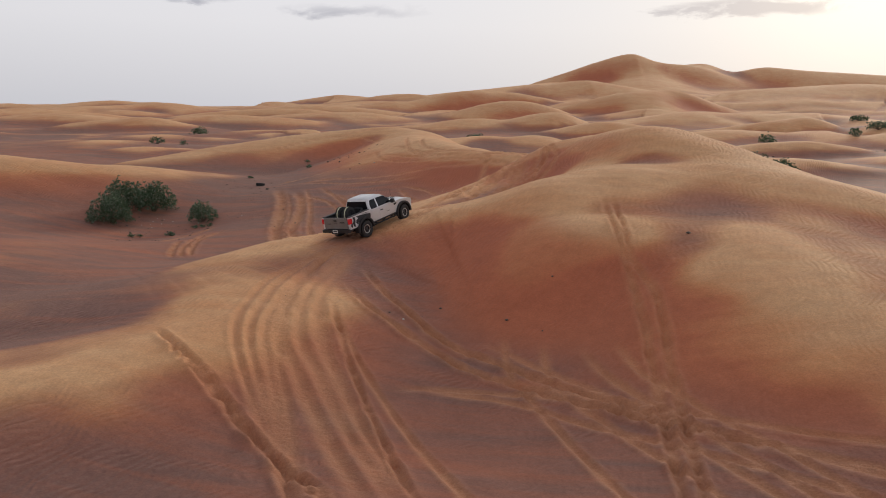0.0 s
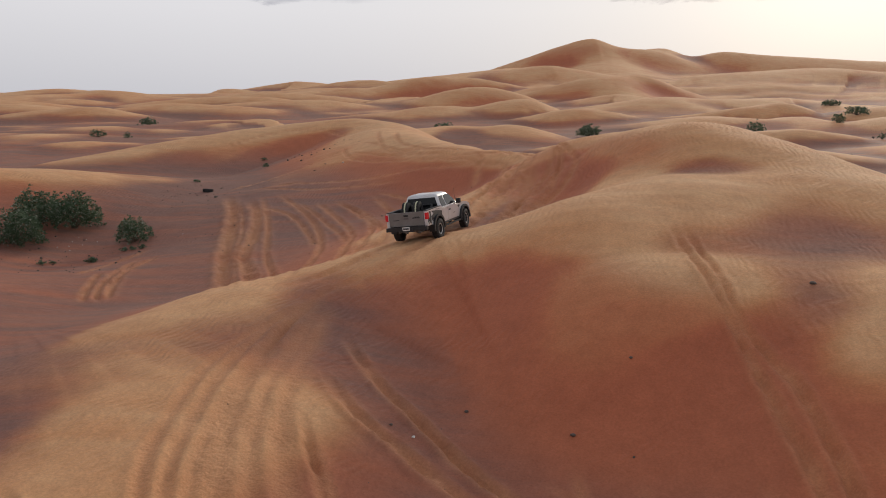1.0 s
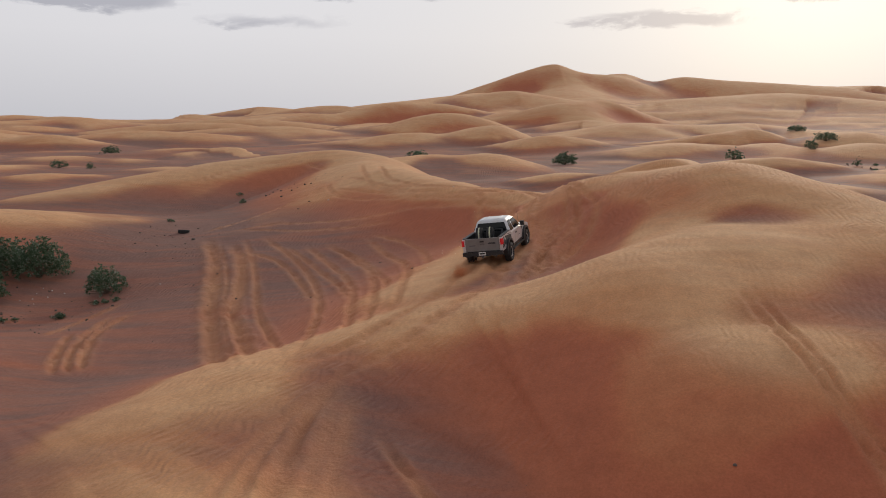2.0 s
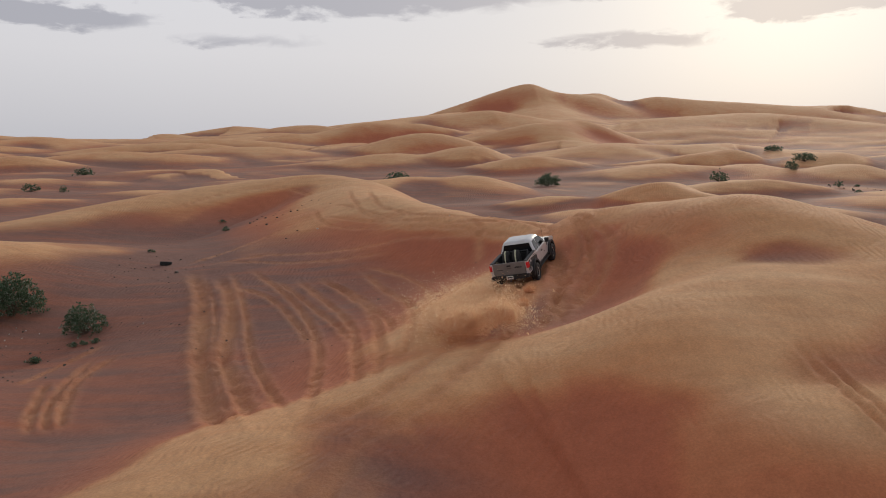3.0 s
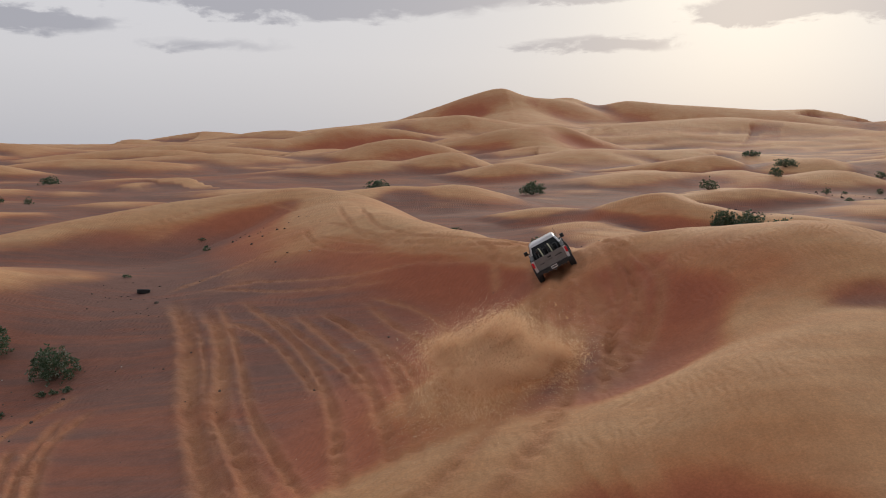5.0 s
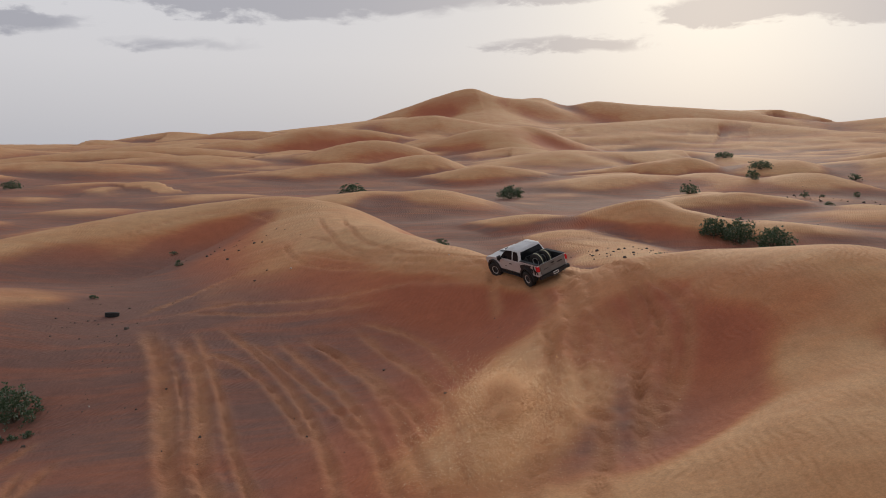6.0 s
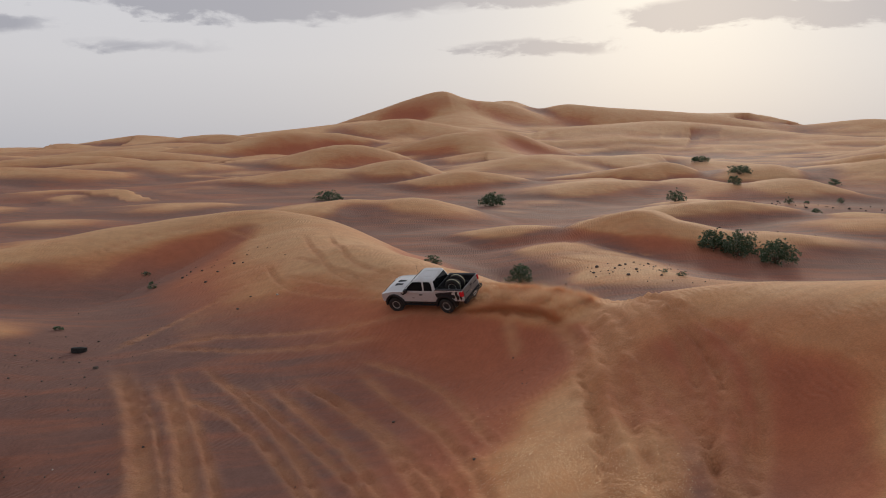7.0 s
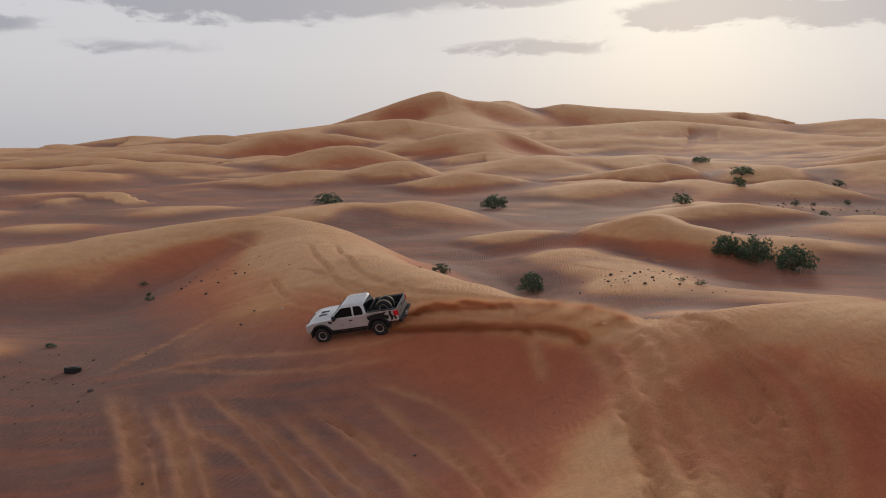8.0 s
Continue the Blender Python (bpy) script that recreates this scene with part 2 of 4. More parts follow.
# the countless dunes between: bowed crests, steeper on the lee side, spaced wider with the distance
sands = random.Random(21)
for k in range(58):
    r = 118 * (5.2 ** sands.random())
    a = radians(sands.uniform(-40, 40))
    x, y = -10 + r * math.sin(a), 12 + r * math.cos(a)
    long, lie_way, high = r * sands.uniform(0.14, 0.30), sands.gauss(0.6, 0.6), r * sands.uniform(0.013, 0.024) * (1 + 0.6 * min(1, max(0, (r - 200) / 150))) + 0.6
    high *= 0.55 + 0.45 / (1 + math.exp(-(math.degrees(a) + 14) / 3))
    high *= 0.35 if 10 < math.degrees(a) < 24 and r > 340 else 1
    land = float(0.6 + max(r - 260, 0) * 0.021 * (0.18 + 0.82 / (1 + math.exp(-(math.degrees(a) + 9) / 4))))
    if (abs(math.degrees(a) - 14) < 5 and r < 150) or (abs(math.degrees(a) + 3) < 4 and r < 150):
        continue
    crest = []
    for u in (-1, -0.6, -0.2, 0.2, 0.6, 1):
        bow = long * 0.16 * u * u
        crest.append((x + long * 0.5 * u * math.cos(lie_way) + bow * math.sin(lie_way), y + long * 0.5 * u * math.sin(lie_way) - bow * math.cos(lie_way),
                      land - 1.3 + high * (1 - 0.75 * abs(u) ** 1.7) * sands.uniform(0.9, 1.1)))
    dune(crest, r * sands.uniform(0.07, 0.12) + 4, r * sands.uniform(0.04, 0.06) + 3, 0.06, long / 16)


def small_dunes(x, y):
    """The lesser dunes that fill the land: bowed crests, larger with the distance."""
    r = np.hypot(x + 10, y - 12)
    out = np.zeros(x.shape)
    for wave, high, near, far, seed in ((42, 0.7, 105, 170, 3), (120, 3.0, 170, 340, 11), (260, 8, 450, 800, 23)):
        bx, by = x + 0.35 * wave * lattice(x / wave, y / wave, seed + 1), y + 0.35 * wave * lattice(x / wave, y / wave, seed + 2)
        n = lattice(bx / wave * 0.75, by / wave, seed) * 0.7 + lattice(bx / wave * 1.7 + 9, by / wave * 2.1, seed + 5) * 0.3
        out += high * (1 - np.abs(n) * 1.9) * eased(near, far, r)
    return out


def lie(x, y):
    """The height of the sand, without ruts."""
    x, y = np.asarray(x, float), np.asarray(y, float)
    base = plain(x, y)
    fill = small_dunes(x, y)
    base = base + fill
    soft = 0.12 * lattice(x / 7, y / 7, 41) + 0.05 * lattice(x / 2.6, y / 2.6, 43)
    return base + dune_sum(x, y, base) + soft


RUTS = []


def rut(path, wide=0.10, deep=0.035, churn=0.5):
    """A wheel track along a path: a trough between two low banks, in loosened sand."""
    line = curve_through([(*p, 0.0) for p in path], 0.8)
    line[:, 2] = np.linspace(0, 1, len(line))
    RUTS.append((line, wide, deep, churn))


def marks(x, y):
    """The ruts' relief, and how far the sand is loosened."""
    relief, loose = np.zeros(x.shape), np.zeros(x.shape)
    for line, wide, deep, churn in RUTS:
        reach = 6 * wide
        lo, hi = line[:, :2].min(0) - reach, line[:, :2].max(0) + reach
        m = (x > lo[0]) & (x < hi[0]) & (y > lo[1]) & (y < hi[1])
        if not m.any():
            continue
        xs, ys = x[m], y[m]
        d, _, along = nearest(line, xs, ys)
        fade = eased(0, 0.15, along) * eased(1, 0.85, along)
        d = d + 0.35 * wide * lattice(xs / 0.9, ys / 0.9, 77)
        uneven = fade * (1 + 0.7 * lattice(xs / 0.7, ys / 0.7, 71) * min(1.0, churn * 1.3))
        relief[m] += uneven * deep * (0.75 * np.exp(-(((d - 2.0 * wide) / (0.8 * wide)) ** 2)) - np.exp(-((d / wide) ** 2)))
        if deep > 0.05:
            # clods and lug prints where the tyres dug in
            lump = lattice(xs / 0.34, ys / 0.26, 83) + 0.6 * lattice(xs / 0.17, ys / 0.17, 84)
            relief[m] += fade * 0.075 * lump * np.exp(-((d / (1.9 * wide)) ** 4))
        loose[m] = np.maximum(loose[m], fade * churn * np.exp(-((d / (2.0 * wide)) ** 2)))
    return relief, loose


def ground_at(x, y):
    return float(lie(np.array([x]), np.array([y]))[0])


def make_ground(material):
    centre = np.array((-1.0, -15.0))
    radii = [5.0]
    while radii[-1] < 4600:
        r = radii[-1]
        radii.append(r + (max(0.14, 0.0045 * r) if r < 115 else (0.0045 + 0.0075 * min(1, (r - 115) / 60)) * r))
    radii = np.array(radii)
    fine = np.arange(-43, 43.01, 0.115)
    angles = np.radians(np.concatenate([fine, np.arange(46, 315.9, 3.0)]))
    a, r = np.meshgrid(angles, radii)
    x, y = centre[0] + r * np.sin(a), centre[1] + r * np.cos(a)
    x, y, far = x.ravel(), y.ravel(), r.ravel()
    z = lie(x, y)
    # fine pale sand plus painted sky light on crests, coarse dark grains in hollows
    span = 2.2 + 0.03 * far
    east, west, north, south = lie(x + span, y), lie(x - span, y), lie(x, y + span), lie(x, y - span)
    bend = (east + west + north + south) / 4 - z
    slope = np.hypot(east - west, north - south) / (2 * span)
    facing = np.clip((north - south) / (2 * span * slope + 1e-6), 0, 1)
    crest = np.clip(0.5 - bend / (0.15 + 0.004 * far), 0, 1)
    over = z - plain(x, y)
    # also lowers the tone of steeper south faces, their shade put into the colour
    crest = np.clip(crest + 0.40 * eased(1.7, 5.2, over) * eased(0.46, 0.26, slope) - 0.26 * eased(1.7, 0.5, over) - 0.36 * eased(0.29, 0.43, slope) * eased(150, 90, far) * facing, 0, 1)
    lag = eased(0.34, 0.15, slope) * np.clip(1.75 * (1 - crest), 0, 1)
    # redder colour on steeper faces turned from the sun: shade mixed into the sand
    steep_shade = eased(0.27, 0.44, slope) * (0.25 + 0.75 * facing)
    relief, loose = marks(x, y)
    z = z + relief
    n, m = len(radii), len(angles)
    verts = np.stack([x, y, z], -1)
    i, j = np.meshgrid(np.arange(n - 1), np.arange(m), indexing="ij")
    k = (j + 1) % m
    quads = np.stack([i * m + j, i * m + k, (i + 1) * m + k, (i + 1) * m + j], -1).reshape(-1, 4)[:, ::-1]
    mesh = bpy.data.meshes.new("sand_ground")
    hub = len(verts)
    verts = np.concatenate([verts, [[*centre, ground_at(*centre)]]])
    cap = np.stack([np.full(m, hub), np.arange(m), (np.arange(m) + 1) % m], -1)[:, ::-1]
    mesh.vertices.add(len(verts))
    mesh.vertices.foreach_set("co", verts.ravel())
    loops = np.concatenate([quads.ravel(), cap.ravel()])
    mesh.loops.add(len(loops))
    mesh.loops.foreach_set("vertex_index", loops.astype(np.int32))
    starts = np.concatenate([np.arange(len(quads)) * 4, len(quads) * 4 + np.arange(m) * 3])
    mesh.polygons.add(len(starts))
    mesh.polygons.foreach_set("loop_start", starts.astype(np.int32))
    mesh.update(calc_edges=True)
    mesh.shade_smooth()
    for name, values in (("crest", crest), ("loose", loose), ("lag", np.clip(lag, 0, 1)), ("steep_shade", steep_shade)):
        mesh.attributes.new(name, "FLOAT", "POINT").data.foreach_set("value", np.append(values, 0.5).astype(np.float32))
    mesh.materials.append(material)
    return tagged(new("ground", mesh), "rust-orange wind-rippled desert sand in rolling dunes", "sand", kind="structure")


def sand_material():
    mat = bpy.data.materials.new("sand")
    mat.use_nodes = True
    t = mat.node_tree
    b = t.nodes["Principled BSDF"]
    at = wire(t, "ShaderNodeNewGeometry").outputs["Position"]
    crest = named(t, "crest")
    loose = named(t, "loose")

    def grain(scale, detail, rough=0.55, vector=at):
        return wire(t, "ShaderNodeTexNoise", {"Vector": vector, "Scale": scale, "Detail": detail, "Roughness": rough}).outputs[0]

    broad, patch, fine = grain(0.035, 4.0), grain(0.16, 6.0, 0.6), grain(14.0, 3.0, 0.7)
    # streaks that the wind draws across the slopes
    drawn = wire(t, "ShaderNodeMapping", {"Vector": at, "Rotation": (0, 0, radians(28)), "Scale": (0.09, 0.9, 0.5)}).outputs[0]
    streak = grain(1.0, 5.0, 0.6, drawn)
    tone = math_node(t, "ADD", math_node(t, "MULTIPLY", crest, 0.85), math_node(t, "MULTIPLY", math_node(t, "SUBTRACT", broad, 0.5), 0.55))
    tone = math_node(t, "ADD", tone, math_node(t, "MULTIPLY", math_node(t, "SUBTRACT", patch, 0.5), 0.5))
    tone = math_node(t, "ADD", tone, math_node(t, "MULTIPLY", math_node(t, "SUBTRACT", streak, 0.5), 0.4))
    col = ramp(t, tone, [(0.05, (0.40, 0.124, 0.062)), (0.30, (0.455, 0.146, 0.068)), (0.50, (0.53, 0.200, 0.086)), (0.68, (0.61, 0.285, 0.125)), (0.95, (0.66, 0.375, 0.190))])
    # coarse dark grains on the flats; red sand and painted shade on steeper faces
    coarse = math_node(t, "MULTIPLY", named(t, "lag"), ramp(t, math_node(t, "ADD", math_node(t, "MULTIPLY", broad, 0.5), math_node(t, "MULTIPLY", streak, 0.5)), [(0.34, (0.2,) * 3), (0.54, (1,) * 3)]))
    col = blend(t, math_node(t, "MULTIPLY", coarse, 0.95, True), col, (0.200, 0.102, 0.082, 1))
    col = blend(t, math_node(t, "MULTIPLY", named(t, "steep_shade"), 0.62, True), col, (0.43, 0.122, 0.060, 1))
    fresh = blend(t, patch, (0.52, 0.190, 0.088, 1), (0.66, 0.345, 0.170, 1))
    col = blend(t, math_node(t, "MULTIPLY", loose, math_node(t, "ADD", 0.30, math_node(t, "MULTIPLY", streak, 0.9)), clamp=True), col, fresh)
    mottle = ramp(t, grain(1.1, 9.0, 0.72), [(0.30, (0.86, 0.85, 0.85)), (0.70, (1.12, 1.12, 1.12))])
    col = blend(t, 0.9, col, mottle, "MULTIPLY")
    speck = ramp(t, fine, [(0.30, (0.80, 0.80, 0.80)), (0.72, (1.14, 1.14, 1.14))])
    col = blend(t, 0.8, col, speck, "MULTIPLY")
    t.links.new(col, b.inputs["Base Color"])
    b.inputs["Roughness"].default_value = 0.85
    b.inputs["Specular IOR Level"].default_value = 0.12
    b.inputs["Sheen Weight"].default_value = 0.06
    b.inputs["Sheen Roughness"].default_value = 0.55
    b.inputs["Sheen Tint"].default_value = (1.0, 0.84, 0.72, 1)
    # wind ripples, a hand's width apart, bowed and broken
    bent = wire(t, "ShaderNodeVectorMath", {0: at, 1: wire(t, "ShaderNodeVectorMath", {0: wire(t, "ShaderNodeTexNoise", {"Vector": at, "Scale": 0.5, "Detail": 3.0}).outputs["Color"], "Scale": 1.6}, operation="SCALE").outputs[0]}, operation="ADD").outputs[0]
    ripple = wire(t, "ShaderNodeTexWave", {"Vector": wire(t, "ShaderNodeMapping", {"Vector": bent, "Rotation": (0, 0, radians(12))}).outputs[0], "Scale": 0.95, "Distortion": 2.0, "Detail": 2.0, "Detail Scale": 1.4}, wave_type="BANDS", bands_direction="X").outputs["Fac"]
    where = ramp(t, grain(0.10, 3.0), [(0.36, (0, 0, 0)), (0.56, (1, 1, 1))])
    still = math_node(t, "SUBTRACT", 1.0, math_node(t, "MULTIPLY", loose, 1.6), clamp=True)
    rippled = math_node(t, "MULTIPLY", math_node(t, "MULTIPLY", ripple, where), still)
    low = math_node(t, "ADD", math_node(t, "MULTIPLY", rippled, 0.030), math_node(t, "MULTIPLY", grain(2.2, 8.0, 0.66), 0.05))
    low = math_node(t, "ADD", low, math_node(t, "MULTIPLY", math_node(t, "MULTIPLY", grain(5.0, 4.0, 0.7), loose), 0.16))
    bump = wire(t, "ShaderNodeBump", {"Height": low, "Strength": 0.8, "Distance": 1.0}).outputs[0]
    t.links.new(bump, b.inputs["Normal"])
    return mat


def named(tree, name):
    n = tree.nodes.new("ShaderNodeAttribute")
    n.attribute_name = name
    return n.outputs["Fac"]


SAND = sand_material()

# ---- wheel tracks in the sand ----
rut([(-11.2, 28.7), (-9.3, 25.6), (-7.4, 23.5), (-6.0, 22.0), (-4.5, 20.7), (-3.3, 20.1), (-1.7, 19.1), (-0.8, 18.5), (3.3, 15.7), (7.5, 12.9)], 0.13, 0.111, 0.8)
rut([(-11.0, 25.6), (-9.3, 23.2), (-7.8, 22.0), (-6.4, 21.0), (-5.2, 20.1), (-3.9, 19.2), (-3.1, 18.8), (-2.2, 18.3), (2.2, 15.9), (6.5, 13.5)], 0.13, 0.111, 0.8)
rut([(0.2, 36.0), (0.8, 32.2), (1.4, 29.0), (2.0, 26.3), (2.4, 23.6), (2.7, 21.7), (2.8, 20.0), (3.0, 18.4), (3.4, 13.5), (3.8, 8.5)], 0.12, 0.091, 0.7)
rut([(0.7, 36.0), (1.5, 30.8), (2.0, 27.5), (2.9, 25.3), (3.3, 22.6), (3.4, 20.9), (3.5, 19.0), (3.6, 18.3), (4.0, 13.3), (4.3, 8.3)], 0.12, 0.091, 0.7)
rut([(-10.6, 22.7), (-9.7, 20.8), (-8.8, 19.2), (-7.6, 17.0), (-5.1, 12.6), (-2.7, 8.3)], 0.1, 0.078, 0.7)
rut([(-12.3, 33.4), (-13.1, 28.6), (-12.1, 22.4), (-11.3, 19.4), (-10.5, 17.3), (-9.4, 15.9), (-6.5, 11.8), (-3.7, 7.7)], 0.2, 0.044, 0.7)
rut([(-12.6, 32.6), (-13.0, 26.3), (-12.1, 20.2), (-11.4, 17.6), (-10.2, 15.4), (-7.8, 11.0), (-5.4, 6.6)], 0.14, 0.044, 0.7)
rut([(-12.6, 31.3), (-12.0, 25.0), (-11.1, 20.6), (-10.1, 18.1), (-8.7, 16.3), (-5.9, 12.2), (-3.0, 8.1)], 0.2, 0.044, 0.7)
rut([(-12.9, 30.6), (-14.1, 25.7), (-13.2, 19.6), (-12.0, 16.6), (-10.9, 14.9), (-8.0, 10.8), (-5.2, 6.7)], 0.14, 0.044, 0.7)
rut([(-12.3, 31.3), (-11.6, 25.6), (-10.6, 21.2), (-9.4, 18.5), (-8.2, 16.6), (-5.4, 12.4), (-2.6, 8.3)], 0.2, 0.044, 0.7)
rut([(-13.0, 31.9), (-13.6, 25.9), (-12.6, 19.8), (-11.6, 16.9), (-10.5, 15.1), (-7.9, 10.9), (-5.3, 6.6)], 0.14, 0.044, 0.7)
rut([(-12.3, 32.6), (-13.0, 27.2), (-12.0, 21.1), (-11.3, 18.2), (-9.9, 15.6), (-7.6, 11.1), (-5.2, 6.7)], 0.2, 0.044, 0.7)
rut([(-15.5, 16.9), (-14.1, 15.6), (-13.2, 14.9), (-12.2, 14.1), (-8.3, 11.0), (-4.4, 7.9)], 0.14, 0.078, 0.7)
rut([(-16.0, 17.3), (-14.2, 15.8), (-13.2, 15.0), (-11.6, 13.9), (-10.0, 12.5), (-6.3, 9.2), (-2.5, 5.9)], 0.12, 0.078, 0.7)
rut([(-5.2, 19.5), (-2.0, 18.4), (0.7, 17.1), (3.3, 15.6), (7.7, 13.1), (12.0, 10.7)], 0.1, 0.047, 0.75)
rut([(-6.3, 17.1), (-2.4, 17.0), (0.6, 15.4), (5.0, 13.1), (9.5, 10.8)], 0.1, 0.047, 0.75)
rut([(-2.9, 19.8), (-0.3, 17.9), (2.7, 16.5), (5.2, 15.5), (9.9, 13.8), (14.6, 12.1)], 0.1, 0.047, 0.75)
rut([(-3.0, 22.5), (-2.3, 19.3), (-1.2, 17.1), (1.1, 12.6), (3.4, 8.1)], 0.1, 0.047, 0.75)
rut([(-1.3, 21.9), (-0.9, 19.4), (-0.1, 17.4), (1.2, 15.7), (4.1, 11.7), (7.1, 7.7)], 0.1, 0.047, 0.75)
rut([(0.1, 21.5), (1.0, 19.3), (2.5, 17.1), (3.5, 15.9), (6.6, 11.9), (9.6, 8.0)], 0.1, 0.047, 0.75)
rut([(1.4, 21.7), (2.5, 18.8), (4.0, 16.8), (7.1, 12.9), (10.1, 8.9)], 0.1, 0.047, 0.75)
rut([(-10.6, 22.6), (-8.7, 19.4), (-6.9, 16.8), (-5.4, 14.7), (-2.5, 10.5), (0.3, 6.4)], 0.1, 0.047, 0.75)
rut([(-6.7, 16.3), (-4.2, 17.4), (-0.9, 17.3), (2.0, 16.0), (6.5, 13.9), (11.1, 11.7)], 0.1, 0.047, 0.75)
rut([(-4.1, 21.8), (-1.1, 19.4), (1.3, 17.4), (2.4, 16.0), (5.5, 12.0), (8.6, 8.1)], 0.1, 0.047, 0.75)
rut([(-33.0, 67.5), (-28.9, 59.3), (-26.4, 53.1), (-23.7, 46.3), (-20.4, 39.1), (-16.6, 31.2)], 0.3, 0.111, 0.9)
rut([(-30.0, 65.1), (-26.8, 58.8), (-24.6, 52.8), (-22.8, 46.9), (-19.9, 41.2), (-16.7, 33.3)], 0.26, 0.111, 0.9)
rut([(-31.5, 66.2), (-26.6, 55.8), (-23.3, 47.0), (-19.5, 38.6), (-16.3, 31.2)], 0.1, 0.065, 0.6)
rut([(-29.5, 66.4), (-24.7, 55.6), (-21.4, 47.1), (-18.3, 40.4), (-15.2, 32.6)], 0.14, 0.065, 0.75)
rut([(-28.4, 66.8), (-21.6, 56.2), (-18.1, 47.1), (-15.8, 37.6), (-14.7, 32.2)], 0.16, 0.072, 0.75)
rut([(-23.9, 63.3), (-18.1, 53.0), (-15.0, 41.6), (-13.7, 35.0)], 0.16, 0.072, 0.75)
rut([(-22.4, 63.6), (-17.1, 54.6), (-14.2, 42.6), (-13.1, 35.2)], 0.16, 0.072, 0.75)
rut([(-19.6, 64.5), (-14.7, 53.7), (-12.9, 42.6), (-12.6, 36.8)], 0.16, 0.072, 0.75)
rut([(-18.3, 71.5), (-13.1, 68.2), (-11.0, 64.2)], 0.16, 0.072, 0.75)
rut([(-22.2, 78.4), (-16.0, 72.8), (-10.8, 69.1), (-8.5, 63.8)], 0.16, 0.072, 0.75)
rut([(-13.3, 70.7), (-11.5, 67.1), (-11.1, 60.5)], 0.16, 0.072, 0.75)
rut([(-5.1, 66.3), (-4.7, 53.9), (-5.2, 49.4), (-6.7, 45.6), (-7.8, 38.4)], 0.16, 0.072, 0.75)
rut([(-5.9, 66.3), (-5.3, 54.3), (-5.9, 49.3), (-7.3, 43.4)], 0.16, 0.072, 0.75)
rut([(-30.8, 45.1), (-28.9, 40.8), (-27.1, 37.5)], 0.16, 0.072, 0.75)
rut([(-30.8, 49.5), (-29.4, 44.1), (-27.9, 40.2), (-26.3, 37.5)], 0.16, 0.072, 0.75)
rut([(-29.5, 49.8), (-29.3, 45.6), (-27.9, 41.5), (-26.0, 37.9)], 0.16, 0.072, 0.75)
rut([(-31.9, 44.3), (-32.2, 48.3), (-31.6, 52.2)], 0.16, 0.072, 0.75)
rut([(-7.1, 69.3), (-4.8, 57.7), (-3.7, 52.4), (-4.1, 49.0), (-5.4, 45.4), (-7.1, 41.5)], 0.14, 0.078, 0.75)
rut([(-5.8, 66.7), (-4.8, 54.4), (-4.8, 50.1), (-5.5, 46.3), (-7.0, 41.9)], 0.14, 0.078, 0.75)
rut([(-6.9, 55.8), (-6.5, 51.8), (-6.5, 47.3), (-6.7, 43.3), (-7.0, 41.1)], 0.3, 0.111, 0.9)
rut([(-7.4, 62.5), (-8.1, 51.7), (-8.5, 45.9), (-8.8, 41.8)], 0.3, 0.111, 0.9)
rut([(-8.8, 56.2), (-9.3, 49.7), (-9.9, 41.8)], 0.3, 0.111, 0.9)
rut([(-25.3, 63.0), (-21.1, 56.7), (-18.0, 51.1), (-16.1, 45.7)], 0.14, 0.065, 0.7)
rut([(-22.2, 62.5), (-18.1, 57.5), (-15.1, 49.5), (-13.8, 43.6)], 0.14, 0.065, 0.7)
rut([(-28.6, 62.0), (-24.1, 58.3), (-20.9, 53.1), (-18.6, 47.8)], 0.14, 0.065, 0.7)
rut([(-19.5, 64.9), (-15.0, 60.0), (-12.6, 49.8)], 0.14, 0.065, 0.7)
rut([(-32.5, 68.3), (-27.8, 69.9), (-20.7, 68.8), (-14.6, 68.8)], 0.14, 0.065, 0.7)
rut([(-30.9, 68.8), (-23.7, 66.9), (-17.1, 66.7)], 0.14, 0.065, 0.7)
rut([(-26.5, 85.4), (-22.1, 79.2), (-17.5, 72.8), (-14.2, 71.0)], 0.14, 0.065, 0.7)
rut([(-26.5, 80.7), (-19.9, 74.5), (-14.6, 70.3)], 0.14, 0.065, 0.7)
rut([(-26.9, 94.3), (-23.1, 81.0), (-20.5, 76.0), (-16.0, 70.8)], 0.14, 0.065, 0.7)
rut([(-24.5, 93.6), (-21.5, 81.3), (-18.5, 75.8), (-14.9, 71.4)], 0.14, 0.065, 0.7)
rut([(-28.4, 85.7), (-25.0, 77.2), (-19.7, 72.7), (-14.9, 69.5)], 0.14, 0.065, 0.7)
rut([(-47.5, 94.8), (-42.2, 102.4), (-35.7, 103.5), (-30.7, 96.4)], 0.14, 0.065, 0.7)
rut([(-34.5, 69.2), (-32.4, 73.3), (-29.4, 79.0), (-26.5, 85.4)], 0.14, 0.065, 0.7)
rut([(-34.5, 70.4), (-31.8, 74.9), (-28.7, 81.2)], 0.14, 0.065, 0.7)
rut([(-2.2, 115.3), (3.3, 109.9), (10.1, 107.8)], 0.14, 0.065, 0.7)
rut([(-4.1, 122.9), (3.4, 117.6), (10.4, 113.8)], 0.14, 0.065, 0.7)
rut([(-3.8, 113.0), (3.0, 102.6), (13.4, 108.7)], 0.14, 0.065, 0.7)
